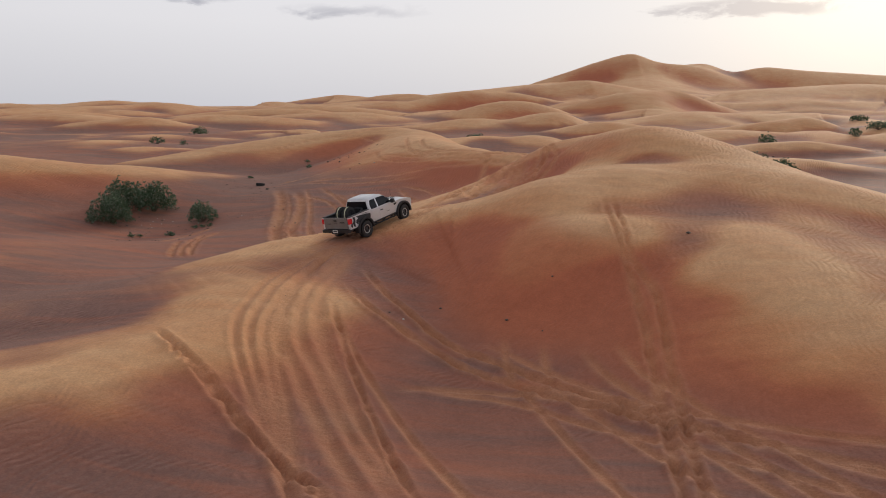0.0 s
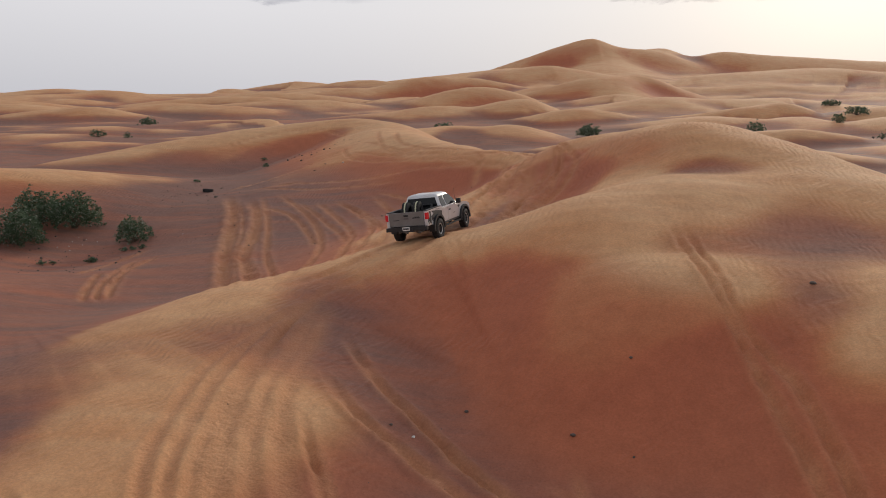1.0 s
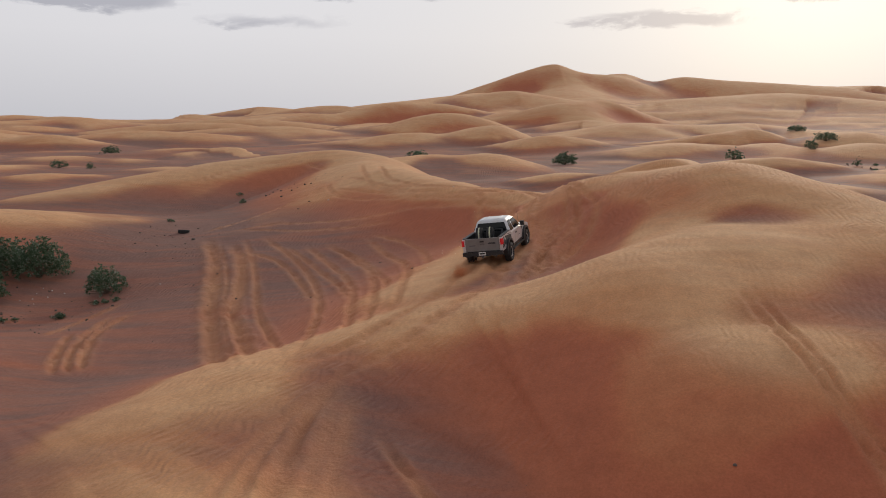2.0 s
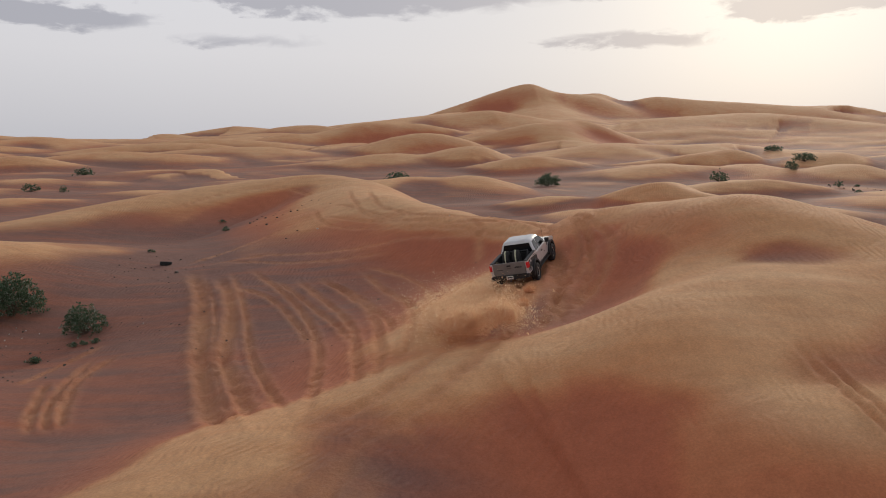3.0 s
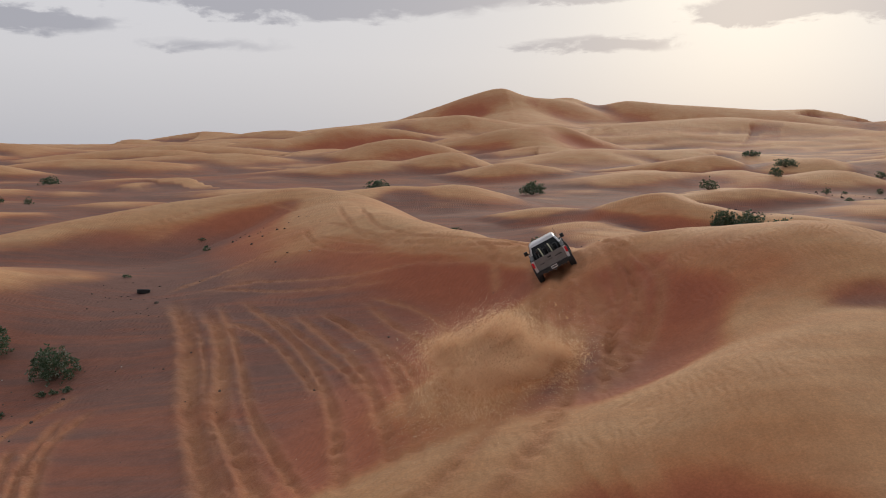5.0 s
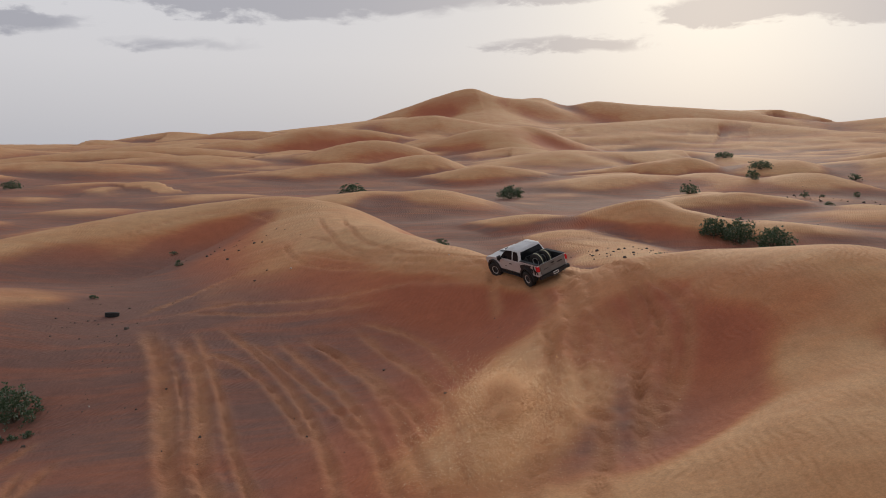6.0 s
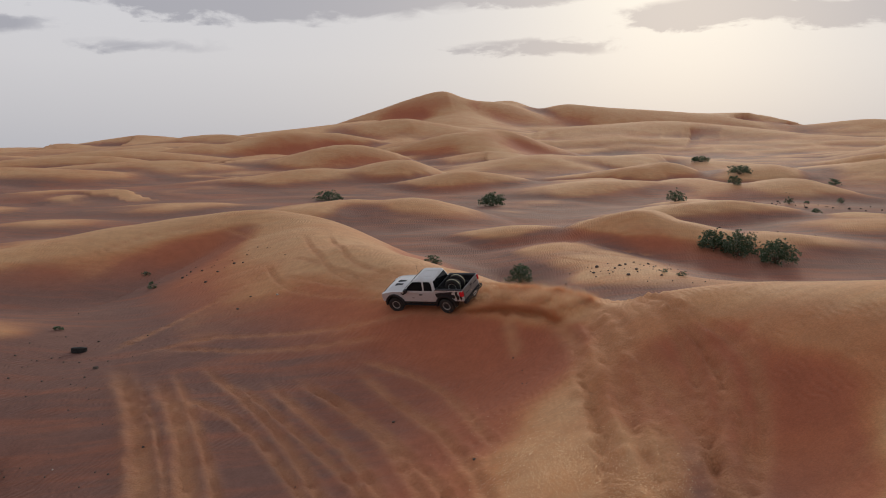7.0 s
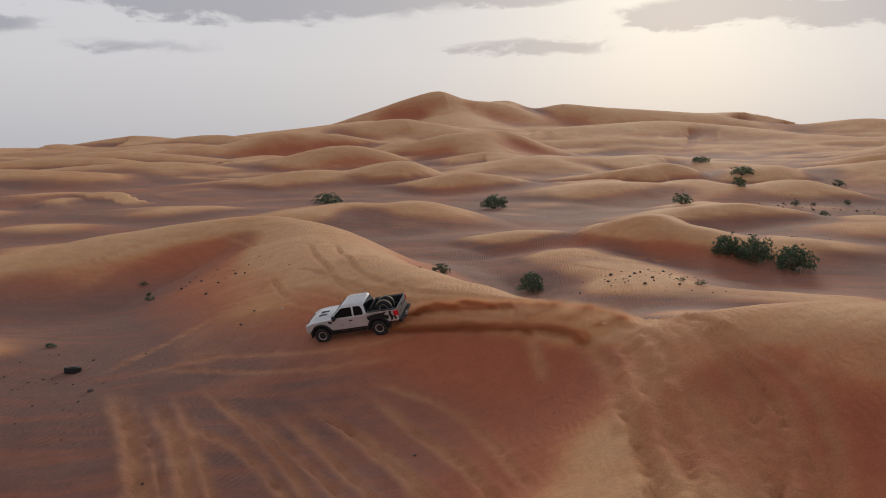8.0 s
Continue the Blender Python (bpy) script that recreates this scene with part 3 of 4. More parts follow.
# the truck's own way: up the long slope, over the shoulder and round into the bowl
WAY = [(-0.6, -14.4, 31.4, 62), (0, -12.3, 34.2, 68), (0.5, -10.95, 36.7, 73.5), (1, -9.95, 39.5, 79), (1.5, -9.25, 43.2, 82), (2, -8.65, 47.2, 79.5),
       (3.5, -7.7, 53.6, 75), (4, -7.72, 55.1, 75.5), (4.5, -7.77, 56.6, 78.5), (5.2, -7.95, 60.3, 96), (6, -9.3, 64.8, 120.5), (6.5, -11.95, 67.35, 136),
       (7, -15.3, 69.4, 149), (7.5, -17.85, 70.25, 158), (8, -20.3, 70.85, 165), (8.4, -22.3, 71.2, 168)]
TRACK, BASE = 0.94, 1.69


def smooth_row(rows, t):
    """A value row between rows in time, by Hermite curves."""
    ts = [r[0] for r in rows]
    k = max(0, min(len(ts) - 2, sum(v <= t for v in ts) - 1))
    v = np.array(rows, float)[:, 1:]

    def slope(i):
        a, b = max(0, i - 1), min(len(ts) - 1, i + 1)
        return (v[b] - v[a]) / (ts[b] - ts[a])
    h = ts[k + 1] - ts[k]
    u = (t - ts[k]) / h
    return (2 * u**3 - 3 * u**2 + 1) * v[k] + (u**3 - 2 * u**2 + u) * h * slope(k) + (3 * u**2 - 2 * u**3) * v[k + 1] + (u**3 - u**2) * h * slope(k + 1)


def wheel_line(side, first, last, axle=-BASE):
    out = []
    for t in np.arange(first, last, 0.25):
        x, y, turn = smooth_row(WAY, t)
        c, s = math.cos(radians(turn)), math.sin(radians(turn))
        out.append((x + axle * c - side * TRACK * s, y + axle * s + side * TRACK * c))
    return out


for side in (-1, 1):
    rut(wheel_line(side, -0.6, 8.1), 0.2, 0.06, 0.9)
make_ground(SAND)


# ---- helpers for things ----
def plain_material(name, color, rough=0.6, metal=0.0, vary=0.12, scale=8.0, bump=0.0, coat=0.0):
    mat = bpy.data.materials.new(name)
    mat.use_nodes = True
    t = mat.node_tree
    b = t.nodes["Principled BSDF"]
    where = wire(t, "ShaderNodeTexCoord").outputs["Object"]
    n = wire(t, "ShaderNodeTexNoise", {"Vector": where, "Scale": scale, "Detail": 5.0, "Roughness": 0.6}).outputs[0]
    shade = ramp(t, n, [(0.25, (1 - vary,) * 3), (0.75, (1 + vary,) * 3)])
    t.links.new(blend(t, 1.0, (*color, 1), shade, "MULTIPLY"), b.inputs["Base Color"])
    b.inputs["Metallic"].default_value = metal
    b.inputs["Coat Weight"].default_value = coat
    t.links.new(ramp(t, n, [(0.3, (rough * 0.85,) * 3), (0.8, (min(1, rough * 1.2),) * 3)]), b.inputs["Roughness"])
    if bump:
        t.links.new(wire(t, "ShaderNodeBump", {"Height": n, "Strength": 0.6, "Distance": bump}).outputs[0], b.inputs["Normal"])
    return mat


def paint_material():
    """Pale silver paint with dust on the lower panels' grain."""
    mat = bpy.data.materials.new("silver_paint")
    mat.use_nodes = True
    t = mat.node_tree
    b = t.nodes["Principled BSDF"]
    where = wire(t, "ShaderNodeTexCoord").outputs["Object"]
    n = wire(t, "ShaderNodeTexNoise", {"Vector": where, "Scale": 1.7, "Detail": 6.0, "Roughness": 0.65}).outputs[0]
    f = wire(t, "ShaderNodeTexNoise", {"Vector": where, "Scale": 60.0, "Detail": 2.0}).outputs[0]
    dust = ramp(t, n, [(0.45, (0, 0, 0)), (0.8, (1, 1, 1))])
    col = blend(t, math_node(t, "MULTIPLY", dust, 0.28), (0.66, 0.655, 0.66, 1), (0.50, 0.40, 0.31, 1))
    col = blend(t, 0.25, col, ramp(t, f, [(0.3, (0.9, 0.9, 0.9)), (0.7, (1.05, 1.05, 1.05))]), "MULTIPLY")
    t.links.new(col, b.inputs["Base Color"])
    b.inputs["Metallic"].default_value = 0.25
    t.links.new(ramp(t, n, [(0.3, (0.28,) * 3), (0.8, (0.5,) * 3)]), b.inputs["Roughness"])
    b.inputs["Coat Weight"].default_value = 0.5
    return mat


def glow_material(name, color, strength):
    mat = plain_material(name, color, 0.25, 0, 0.05)
    b = mat.node_tree.nodes["Principled BSDF"]
    b.inputs["Emission Color"].default_value, b.inputs["Emission Strength"].default_value = (*color, 1), strength
    return mat


PAINT = paint_material()
GREY = plain_material("dusty_grey_panel", (0.20, 0.185, 0.175), 0.5, 0.1, 0.15, 3.0)
BLACK = plain_material("black_plastic", (0.018, 0.018, 0.02), 0.55, 0, 0.3, 20.0)
LINER = plain_material("bed_liner", (0.022, 0.021, 0.022), 0.85, 0, 0.35, 40.0, 0.01)
RUBBER = plain_material("dusty_rubber", (0.028, 0.026, 0.025), 0.85, 0, 0.35, 25.0, 0.006)
ALLOY = plain_material("dark_alloy", (0.09, 0.09, 0.095), 0.45, 0.7, 0.2, 12.0)
RING = plain_material("pale_ring", (0.62, 0.61, 0.59), 0.45, 0.2, 0.12, 15.0)
GLASS = plain_material("dark_glass", (0.008, 0.009, 0.011), 0.08, 0, 0.1, 3.0, 0.0, 0.0)
GLASS.node_tree.nodes["Principled BSDF"].inputs["Specular IOR Level"].default_value = 0.25
TAIL = glow_material("tail_light_glass", (0.42, 0.012, 0.018), 0.22)
LAMP = plain_material("lamp_glass", (0.7, 0.7, 0.72), 0.12, 0.0, 0.06, 6.0)
WHITE = plain_material("white_plate", (0.72, 0.72, 0.70), 0.4, 0, 0.06, 10.0)
STEEL = plain_material("dull_steel", (0.16, 0.15, 0.14), 0.5, 0.8, 0.25, 14.0)
STRAP = plain_material("pale_strap", (0.55, 0.53, 0.36), 0.8, 0, 0.15, 30.0)


def part(name, bm, material, parent, label="", bevel=0.0, smooth=True):
    if bevel:
        edges = [e for e in bm.edges if len(e.link_faces) == 2 and e.calc_face_angle(0) > 0.5]
        bmesh.ops.bevel(bm, geom=edges, offset=bevel, segments=2, affect="EDGES", clamp_overlap=True)
    bmesh.ops.recalc_face_normals(bm, faces=bm.faces)
    mesh = bpy.data.meshes.new(name)
    bm.to_mesh(mesh)
    bm.free()
    if smooth:
        mesh.shade_smooth()
        mesh.set_sharp_from_angle(angle=radians(38))
    mesh.materials.append(material)
    ob = new(name, mesh)
    ob.parent = parent
    return tagged(ob, label)


def box(bm, x0, x1, y0, y1, z0, z1):
    v = [bm.verts.new((x, y, z)) for x in (x0, x1) for y in (y0, y1) for z in (z0, z1)]
    for f in ((0, 1, 3, 2), (4, 6, 7, 5), (0, 4, 5, 1), (2, 3, 7, 6), (0, 2, 6, 4), (1, 5, 7, 3)):
        bm.faces.new([v[i] for i in f])
    return bm


def boxes(*limits):
    bm = bmesh.new()
    for l in limits:
        box(bm, *l)
    return bm


def prism(bm, outline, y0, y1, lean=0.0):
    """An outline in x and z, drawn out from y0 to y1. lean: how far the sides come in per metre of height above 1 m."""
    def at(x, y, z):
        return (x, y - math.copysign(lean * (z - 1.0), y), z)
    a = [bm.verts.new(at(x, y0, z)) for x, z in outline]
    b = [bm.verts.new(at(x, y1, z)) for x, z in outline]
    bm.faces.new(a)
    bm.faces.new(b[::-1])
    for i in range(len(a)):
        j = (i + 1) % len(a)
        bm.faces.new((a[j], a[i], b[i], b[j]))
    return bm


def loft(bm, rings, closed=True):
    rows = [[bm.verts.new(p) for p in ring] for ring in rings]
    for a, b in zip(rows, rows[1:]):
        for i in range(len(a)):
            j = (i + 1) % len(a)
            bm.faces.new((a[i], a[j], b[j], b[i]))
    if closed:
        bm.faces.new(rows[0][::-1])
        bm.faces.new(rows[-1])
    return bm


def lathe(bm, profile, n=32, y=0.0):
    """A closed ring of (radius, y) turned round the y axis."""
    rows = [[bm.verts.new((r * math.cos(a), y + h, r * math.sin(a))) for r, h in profile] for a in np.linspace(0, 2 * math.pi, n, False)]
    for k in range(n):
        a, b = rows[k], rows[(k + 1) % n]
        for i in range(len(profile)):
            j = (i + 1) % len(profile)
            bm.faces.new((a[i], a[j], b[j], b[i]))
    return bm


def tube(bm, a, b, r, n=8):
    a, b = Vector(a), Vector(b)
    q = (b - a).to_track_quat("Z", "Y").to_matrix()
    ring = [Vector((r * math.cos(k), r * math.sin(k), 0)) for k in np.linspace(0, 2 * math.pi, n, False)]
    return loft(bm, [[a + q @ p for p in ring], [b + q @ p for p in ring]])


def rounded(x0, x1, w, z, cut):
    """A level ring, its corners rounded off."""
    pts = []
    for cx, cy, first in ((x1 - cut, w - cut, 0), (x0 + cut, w - cut, 90), (x0 + cut, -w + cut, 180), (x1 - cut, -w + cut, 270)):
        for a in (0, 30, 60, 90):
            pts.append((cx + cut * math.cos(radians(first + a)), cy + cut * math.sin(radians(first + a)), z))
    return pts


# ---- the pickup truck ----
def tyre_mesh():
    bm = bmesh.new()
    lathe(bm, [(0.235, -0.12), (0.29, -0.155), (0.38, -0.16), (0.425, -0.135), (0.435, -0.06), (0.435, 0.06), (0.425, 0.135), (0.38, 0.16), (0.29, 0.155), (0.235, 0.12)], 36)
    for k in range(30):
        for side in (-1, 1):
            a = (k + 0.25 * side) / 30 * 2 * math.pi
            before = len(bm.verts)
            box(bm, -0.026, 0.026, 0.015 * side, 0.135 * side, 0.43, 0.455)
            bm.verts.ensure_lookup_table()
            spin = Matrix.Rotation(a, 3, "Y")
            for v in bm.verts[before:]:
                v.co = spin @ v.co
    return bm


def rim_mesh():
    bm = bmesh.new()
    lathe(bm, [(0.235, -0.12), (0.245, 0.09), (0.215, 0.09), (0.20, -0.10)], 32)
    lathe(bm, [(0.075, 0.03), (0.075, 0.075), (0.03, 0.085), (0.01, 0.03)], 16)
    for k in range(6):
        a = k / 6 * 2 * math.pi
        before = len(bm.verts)
        box(bm, -0.028, 0.028, 0.025, 0.06, 0.06, 0.21)
        bm.verts.ensure_lookup_table()
        spin = Matrix.Rotation(a, 3, "Y")
        for v in bm.verts[before:]:
            v.co = spin @ v.co
    lathe(bm, [(0.0001, -0.05), (0.205, -0.05), (0.205, -0.035), (0.0001, -0.035)], 24)
    return bm


def add_wheel(name, truck, m, meshes):
    """A wheel whose outer face looks along its own +y."""
    hub = new(name, meshes[0])
    hub.parent, hub.matrix_basis = truck, m
    for n, mesh, label in (("rim", meshes[1], "dark six-spoke alloy rim"), ("bead_ring", meshes[2], "pale grey clamping ring")):
        o = new(n, mesh)
        o.parent = hub
        tagged(o, label)
    return hub


def stored(bm, name, material):
    bmesh.ops.recalc_face_normals(bm, faces=bm.faces)
    mesh = bpy.data.meshes.new(name)
    bm.to_mesh(mesh)
    bm.free()
    mesh.shade_smooth()
    mesh.set_sharp_from_angle(angle=radians(38))
    mesh.materials.append(material)
    return mesh


def arch(cx, r, first, last, n=14):
    return [(cx + r * math.cos(radians(a)), 0.47 + r * math.sin(radians(a))) for a in np.linspace(first, last, n)]


def make_truck():
    truck = tagged(new("pickup_truck"), "silver off-road pickup truck carrying two spare wheels", "truck")
    body = bmesh.new()
    outline = [(-2.86, 0.74), (-2.87, 1.20), (-2.85, 1.39), (-1.10, 1.41), (-1.06, 1.31), (0.2, 1.29), (1.05, 1.285), (1.7, 1.26), (2.25, 1.20), (2.52, 1.10), (2.56, 0.95), (2.50, 0.76)]
    outline += arch(1.69, 0.57, 28, 170) + [(1.05, 0.60), (-1.02, 0.60)] + arch(-1.69, 0.57, 10, 152)
    for s in (-1, 1):
        prism(body, outline, s * 0.84, s * 0.985, 0.05)
    # the floor between the sides, the cowl and the dash wall
    box(body, -1.12, 1.1, -0.86, 0.86, 0.62, 1.27)
    part("body", body, PAINT, truck, "", 0.018)
    part("bed_liner", boxes((-2.83, -1.10, -0.84, 0.84, 0.78, 0.84), (-2.83, -1.10, 0.775, 0.842, 0.84, 1.385), (-2.83, -1.10, -0.842, -0.775, 0.84, 1.385),
                            (-1.16, -1.122, -0.775, 0.775, 0.84, 1.385), (-2.45, -1.95, 0.55, 0.775, 0.84, 1.08), (-2.45, -1.95, -0.775, -0.55, 0.84, 1.08)), LINER, truck, "black ribbed bed liner", 0.012)
    for s in (-1, 1):
        part("bed_rail", boxes((-2.84, -1.14, min(s * 0.79, s * 0.965), max(s * 0.79, s * 0.965), 1.388, 1.425)), BLACK, truck, "black plastic bed rail cap", 0.01)
    # cab
    cab = bmesh.new()
    loft(cab, [rounded(-1.10, 1.08, 0.955, 1.25, 0.10), rounded(-1.08, 1.02, 0.945, 1.32, 0.10), rounded(-0.99, 0.42, 0.765, 1.80, 0.12),
               rounded(-0.96, 0.30, 0.725, 1.885, 0.13), rounded(-0.92, 0.20, 0.66, 1.935, 0.15), rounded(-0.80, 0.05, 0.52, 1.962, 0.16)])
    part("cab", cab, PAINT, truck, "")
    for y in (-0.34, 0.34):
        part("roof_rib", boxes((-0.82, 0.08, y - 0.03, y + 0.03, 1.945, 1.968)), PAINT, truck, "", 0.01)

    def pane(name, corners, label):
        """A pane of glass, proud of the cab by its thickness."""
        p = [Vector(c) for c in corners]
        n = (p[1] - p[0]).cross(p[2] - p[0]).normalized()
        mid = sum(p, Vector()) / len(p)
        if n.dot(mid - Vector((0, 0, 1.5))) < 0:
            n = -n
        bm = bmesh.new()
        loft(bm, [[q - n * 0.01 for q in p], [q + n * 0.014 for q in p]])
        part(name, bm, GLASS, truck, label)

    def side_y(z):
        return 0.945 - (z - 1.32) * 0.375
    for s in (-1, 1):
        for name, shape, label in (("side_window", [(0.80, 1.345), (0.70, 1.52), (0.33, 1.80), (-0.28, 1.82), (-0.31, 1.345)], "dark tinted side window"),
                                   ("rear_side_window", [(-0.42, 1.345), (-0.40, 1.82), (-0.80, 1.81), (-0.92, 1.60), (-0.94, 1.345)], "dark tinted rear side window")):
            pane(name, [(x, s * side_y(z), z) for x, z in shape], label)
    pane("windscreen", [(1.00, -0.80, 1.345), (0.46, -0.66, 1.79), (0.46, 0.66, 1.79), (1.00, 0.80, 1.345)], "dark raked windscreen")
    pane("rear_window", [(-1.078, -0.80, 1.36), (-0.995, -0.66, 1.80), (-0.995, 0.66, 1.80), (-1.078, 0.80, 1.36)], "black tinted rear window")
    # bonnet with its raised middle and two black vents
    hood = bmesh.new()

    def section(x, w, z, rise):
        return [(x, -w, z - 0.22), (x, -w, z - 0.05), (x, -w * 0.93, z), (x, -0.42, z + 0.005), (x, -0.36, z + rise), (x, 0.36, z + rise), (x, 0.42, z + 0.005), (x, w * 0.93, z), (x, w, z - 0.05), (x, w, z - 0.22)]
    loft(hood, [section(0.98, 0.90, 1.285, 0.045), section(1.6, 0.89, 1.272, 0.05), section(2.15, 0.87, 1.22, 0.045), (section(2.46, 0.84, 1.13, 0.03)), section(2.58, 0.80, 1.03, 0.01)])
    part("bonnet", hood, PAINT, truck, "", 0.01)
    for s in (-1, 1):
        part("bonnet_vent", boxes((1.42, 1.92, min(s * 0.10, s * 0.30), max(s * 0.10, s * 0.30), 1.285, 1.325)), BLACK, truck, "black bonnet vent", 0.01)
        part("fender_vent", prism(bmesh.new(), [(0.98, 1.06), (1.20, 1.14), (1.16, 1.20), (0.95, 1.18)], s * 0.97, s * 0.992), BLACK, truck, "black vent behind the wheel")
    # front end
    part("grille", boxes((2.52, 2.60, -0.66, 0.66, 0.80, 1.08), (2.60, 2.625, -0.60, 0.60, 0.925, 0.955), (2.60, 2.625, -0.64, -0.60, 0.82, 1.06), (2.60, 2.625, 0.60, 0.64, 0.82, 1.06)), BLACK, truck, "black front grille", 0.01)
    for s in (-1, 1):
        part("headlight", boxes((2.36, 2.575, min(s * 0.67, s * 0.90), max(s * 0.67, s * 0.90), 0.90, 1.10)), LAMP, truck, "clear headlight", 0.03)
    bump = bmesh.new()
    loft(bump, [[(2.42, y, z) for y, z in ((-0.95, 0.62), (0.95, 0.62), (0.95, 0.80), (-0.95, 0.80))], [(2.62, y, z) for y, z in ((-0.88, 0.58), (0.88, 0.58), (0.88, 0.80), (-0.88, 0.80))],
                [(2.74, y, z) for y, z in ((-0.62, 0.60), (0.62, 0.60), (0.62, 0.76), (-0.62, 0.76))]])
    part("front_bumper", bump, PAINT, truck, "", 0.02)
    part("skid_plate", prism(bmesh.new(), [(2.60, 0.60), (2.10, 0.38), (2.06, 0.42), (2.52, 0.64)], -0.5, 0.5), STEEL, truck, "bare steel skid plate")
    # flares, steps, mirrors, doors
    for s in (-1, 1):
        for cx in (1.69, -1.69):
            bm = bmesh.new()
            outer, inner = arch(cx, 0.655, -4, 184, 18), arch(cx, 0.555, -4, 184, 18)
            prism(bm, outer + inner[::-1], s * 0.90, s * 1.075, 0.0)
            part("fender_flare", bm, BLACK, truck, "wide black plastic fender flare", 0.02)
            part("wheel_well", prism(bmesh.new(), arch(cx, 0.60, 0, 180, 14), s * 0.50, s * 0.842), LINER, truck, "black inner wheel well")
        step = boxes((-0.95, 0.98, min(s * 0.93, s * 1.06), max(s * 0.93, s * 1.06), 0.46, 0.52))
        for x in (-0.7, 0.0, 0.7):
            box(step, x - 0.03, x + 0.03, min(s * 0.70, s * 0.95), max(s * 0.70, s * 0.95), 0.50, 0.62)
        part("side_step", step, BLACK, truck, "black side step", 0.012)
        part("rocker", boxes((-1.05, 1.06, min(s * 0.86, s * 0.992), max(s * 0.86, s * 0.992), 0.575, 0.66)), BLACK, truck, "black rocker trim", 0.01)
        door = part("door", prism(bmesh.new(), [(0.86, 0.69), (0.90, 1.0), (0.84, 1.265), (-0.34, 1.285), (-0.36, 0.69)], s * 0.95, s * 0.998, 0.05), PAINT, truck, "", 0.01)
        part("door_handle", boxes((-0.27, -0.08, min(s * 0.98, s * 1.022), max(s * 0.98, s * 1.022), 1.10, 1.15)), BLACK, door, "black door handle", 0.01)
        half = part("rear_door", prism(bmesh.new(), [(-0.385, 0.69), (-0.365, 1.285), (-1.03, 1.29), (-1.02, 0.80), (-0.96, 0.69)], s * 0.95, s * 0.996, 0.05), PAINT, truck, "", 0.01)
        mirror = part("mirror", boxes((0.66, 0.80, min(s * 1.02, s * 1.22), max(s * 1.02, s * 1.22), 1.30, 1.52)), BLACK, truck, "black door mirror", 0.03)
        part("mirror_arm", boxes((0.70, 0.77, min(s * 0.92, s * 1.04), max(s * 0.92, s * 1.04), 1.31, 1.36)), BLACK, mirror)
        # the torn black graphic behind the rear wheel and along the bed
        for shape in ([(-1.14, 1.02), (-1.12, 1.20), (-1.45, 1.26), (-1.90, 1.30), (-2.30, 1.33), (-2.12, 1.18), (-2.34, 1.12), (-2.36, 0.98), (-2.26, 0.86), (-2.18, 0.94), (-1.98, 1.06), (-1.69, 1.10), (-1.40, 1.05), (-1.22, 0.94)],
                      [(-2.42, 1.33), (-2.60, 1.35), (-2.52, 1.20), (-2.64, 1.02), (-2.56, 0.84), (-2.44, 0.78), (-2.46, 0.96), (-2.40, 1.10)],
                      [(-2.66, 1.30), (-2.74, 1.32), (-2.72, 1.10), (-2.80, 0.92), (-2.72, 0.80), (-2.66, 0.94)],
                      [(-1.16, 1.28), (-1.55, 1.335), (-1.95, 1.36), (-1.60, 1.31)]):
            part("decal_stripe", prism(bmesh.new(), shape, s * 0.96, s * 0.991, 0.05), BLACK, truck, "torn black shape of the side graphic")
        part("door_mark", boxes((0.30, 0.50, min(s * 0.985, s * 1.002), max(s * 0.985, s * 1.002), 0.90, 0.93)), GREY, door, "small dark bar of lettering")
        part("tail_light", boxes((-2.915, -2.70, min(s * 0.885, s * 0.998), max(s * 0.885, s * 0.998), 1.05, 1.33)), TAIL, truck, "red glowing tail light", 0.02)
        part("mud_flap", boxes((-2.36, -2.33, min(s * 0.80, s * 1.04), max(s * 0.80, s * 1.04), 0.42, 0.74)), BLACK, truck, "black mud flap")
    # rear end
    gate = part("tailgate", boxes((-2.915, -2.84, -0.825, 0.825, 0.80, 1.40), (-2.925, -2.90, -0.70, 0.70, 1.30, 1.335)), GREY, truck, "dull grey tailgate", 0.014)
    part("tailgate_handle", boxes((-2.945, -2.91, -0.10, 0.10, 1.22, 1.29)), BLACK, gate, "black tailgate handle", 0.01)
    for y0, y1, z0, z1 in ((-0.66, -0.28, 1.12, 1.16), (-0.62, -0.34, 1.17, 1.19), (0.34, 0.62, 1.06, 1.09)):
        part("lettering_bar", boxes((-2.924, -2.912, y0, y1, z0, z1)), BLACK, gate, "dark bar of lettering")
    part("badge", boxes((-2.926, -2.912, -0.11, 0.11, 1.10, 1.16)), STEEL, gate, "small oval steel badge", 0.005)
    bumper = part("rear_bumper", boxes((-3.03, -2.84, -0.97, 0.97, 0.60, 0.77), (-3.05, -2.90, -0.30, 0.30, 0.56, 0.70)), BLACK, truck, "black rear step bumper", 0.025)
    plate = part("licence_plate", boxes((-3.066, -3.052, -0.17, 0.17, 0.62, 0.78)), WHITE, bumper, "white licence plate")
    part("plate_bar", boxes((-3.073, -3.064, -0.13, 0.13, 0.67, 0.735)), BLACK, bumper, "dark bars on the plate")
    part("tow_hook", boxes((-3.06, -2.95, -0.05, 0.05, 0.48, 0.56)), STEEL, bumper)
    under = boxes((-2.75, 2.3, -0.50, -0.40, 0.48, 0.64), (-2.75, 2.3, 0.40, 0.50, 0.48, 0.64), (-0.9, 1.7, -0.4, 0.4, 0.44, 0.62), (-2.7, -2.0, -0.35, 0.35, 0.50, 0.76))
    part("chassis", under, STEEL, truck, "dark steel ladder chassis")
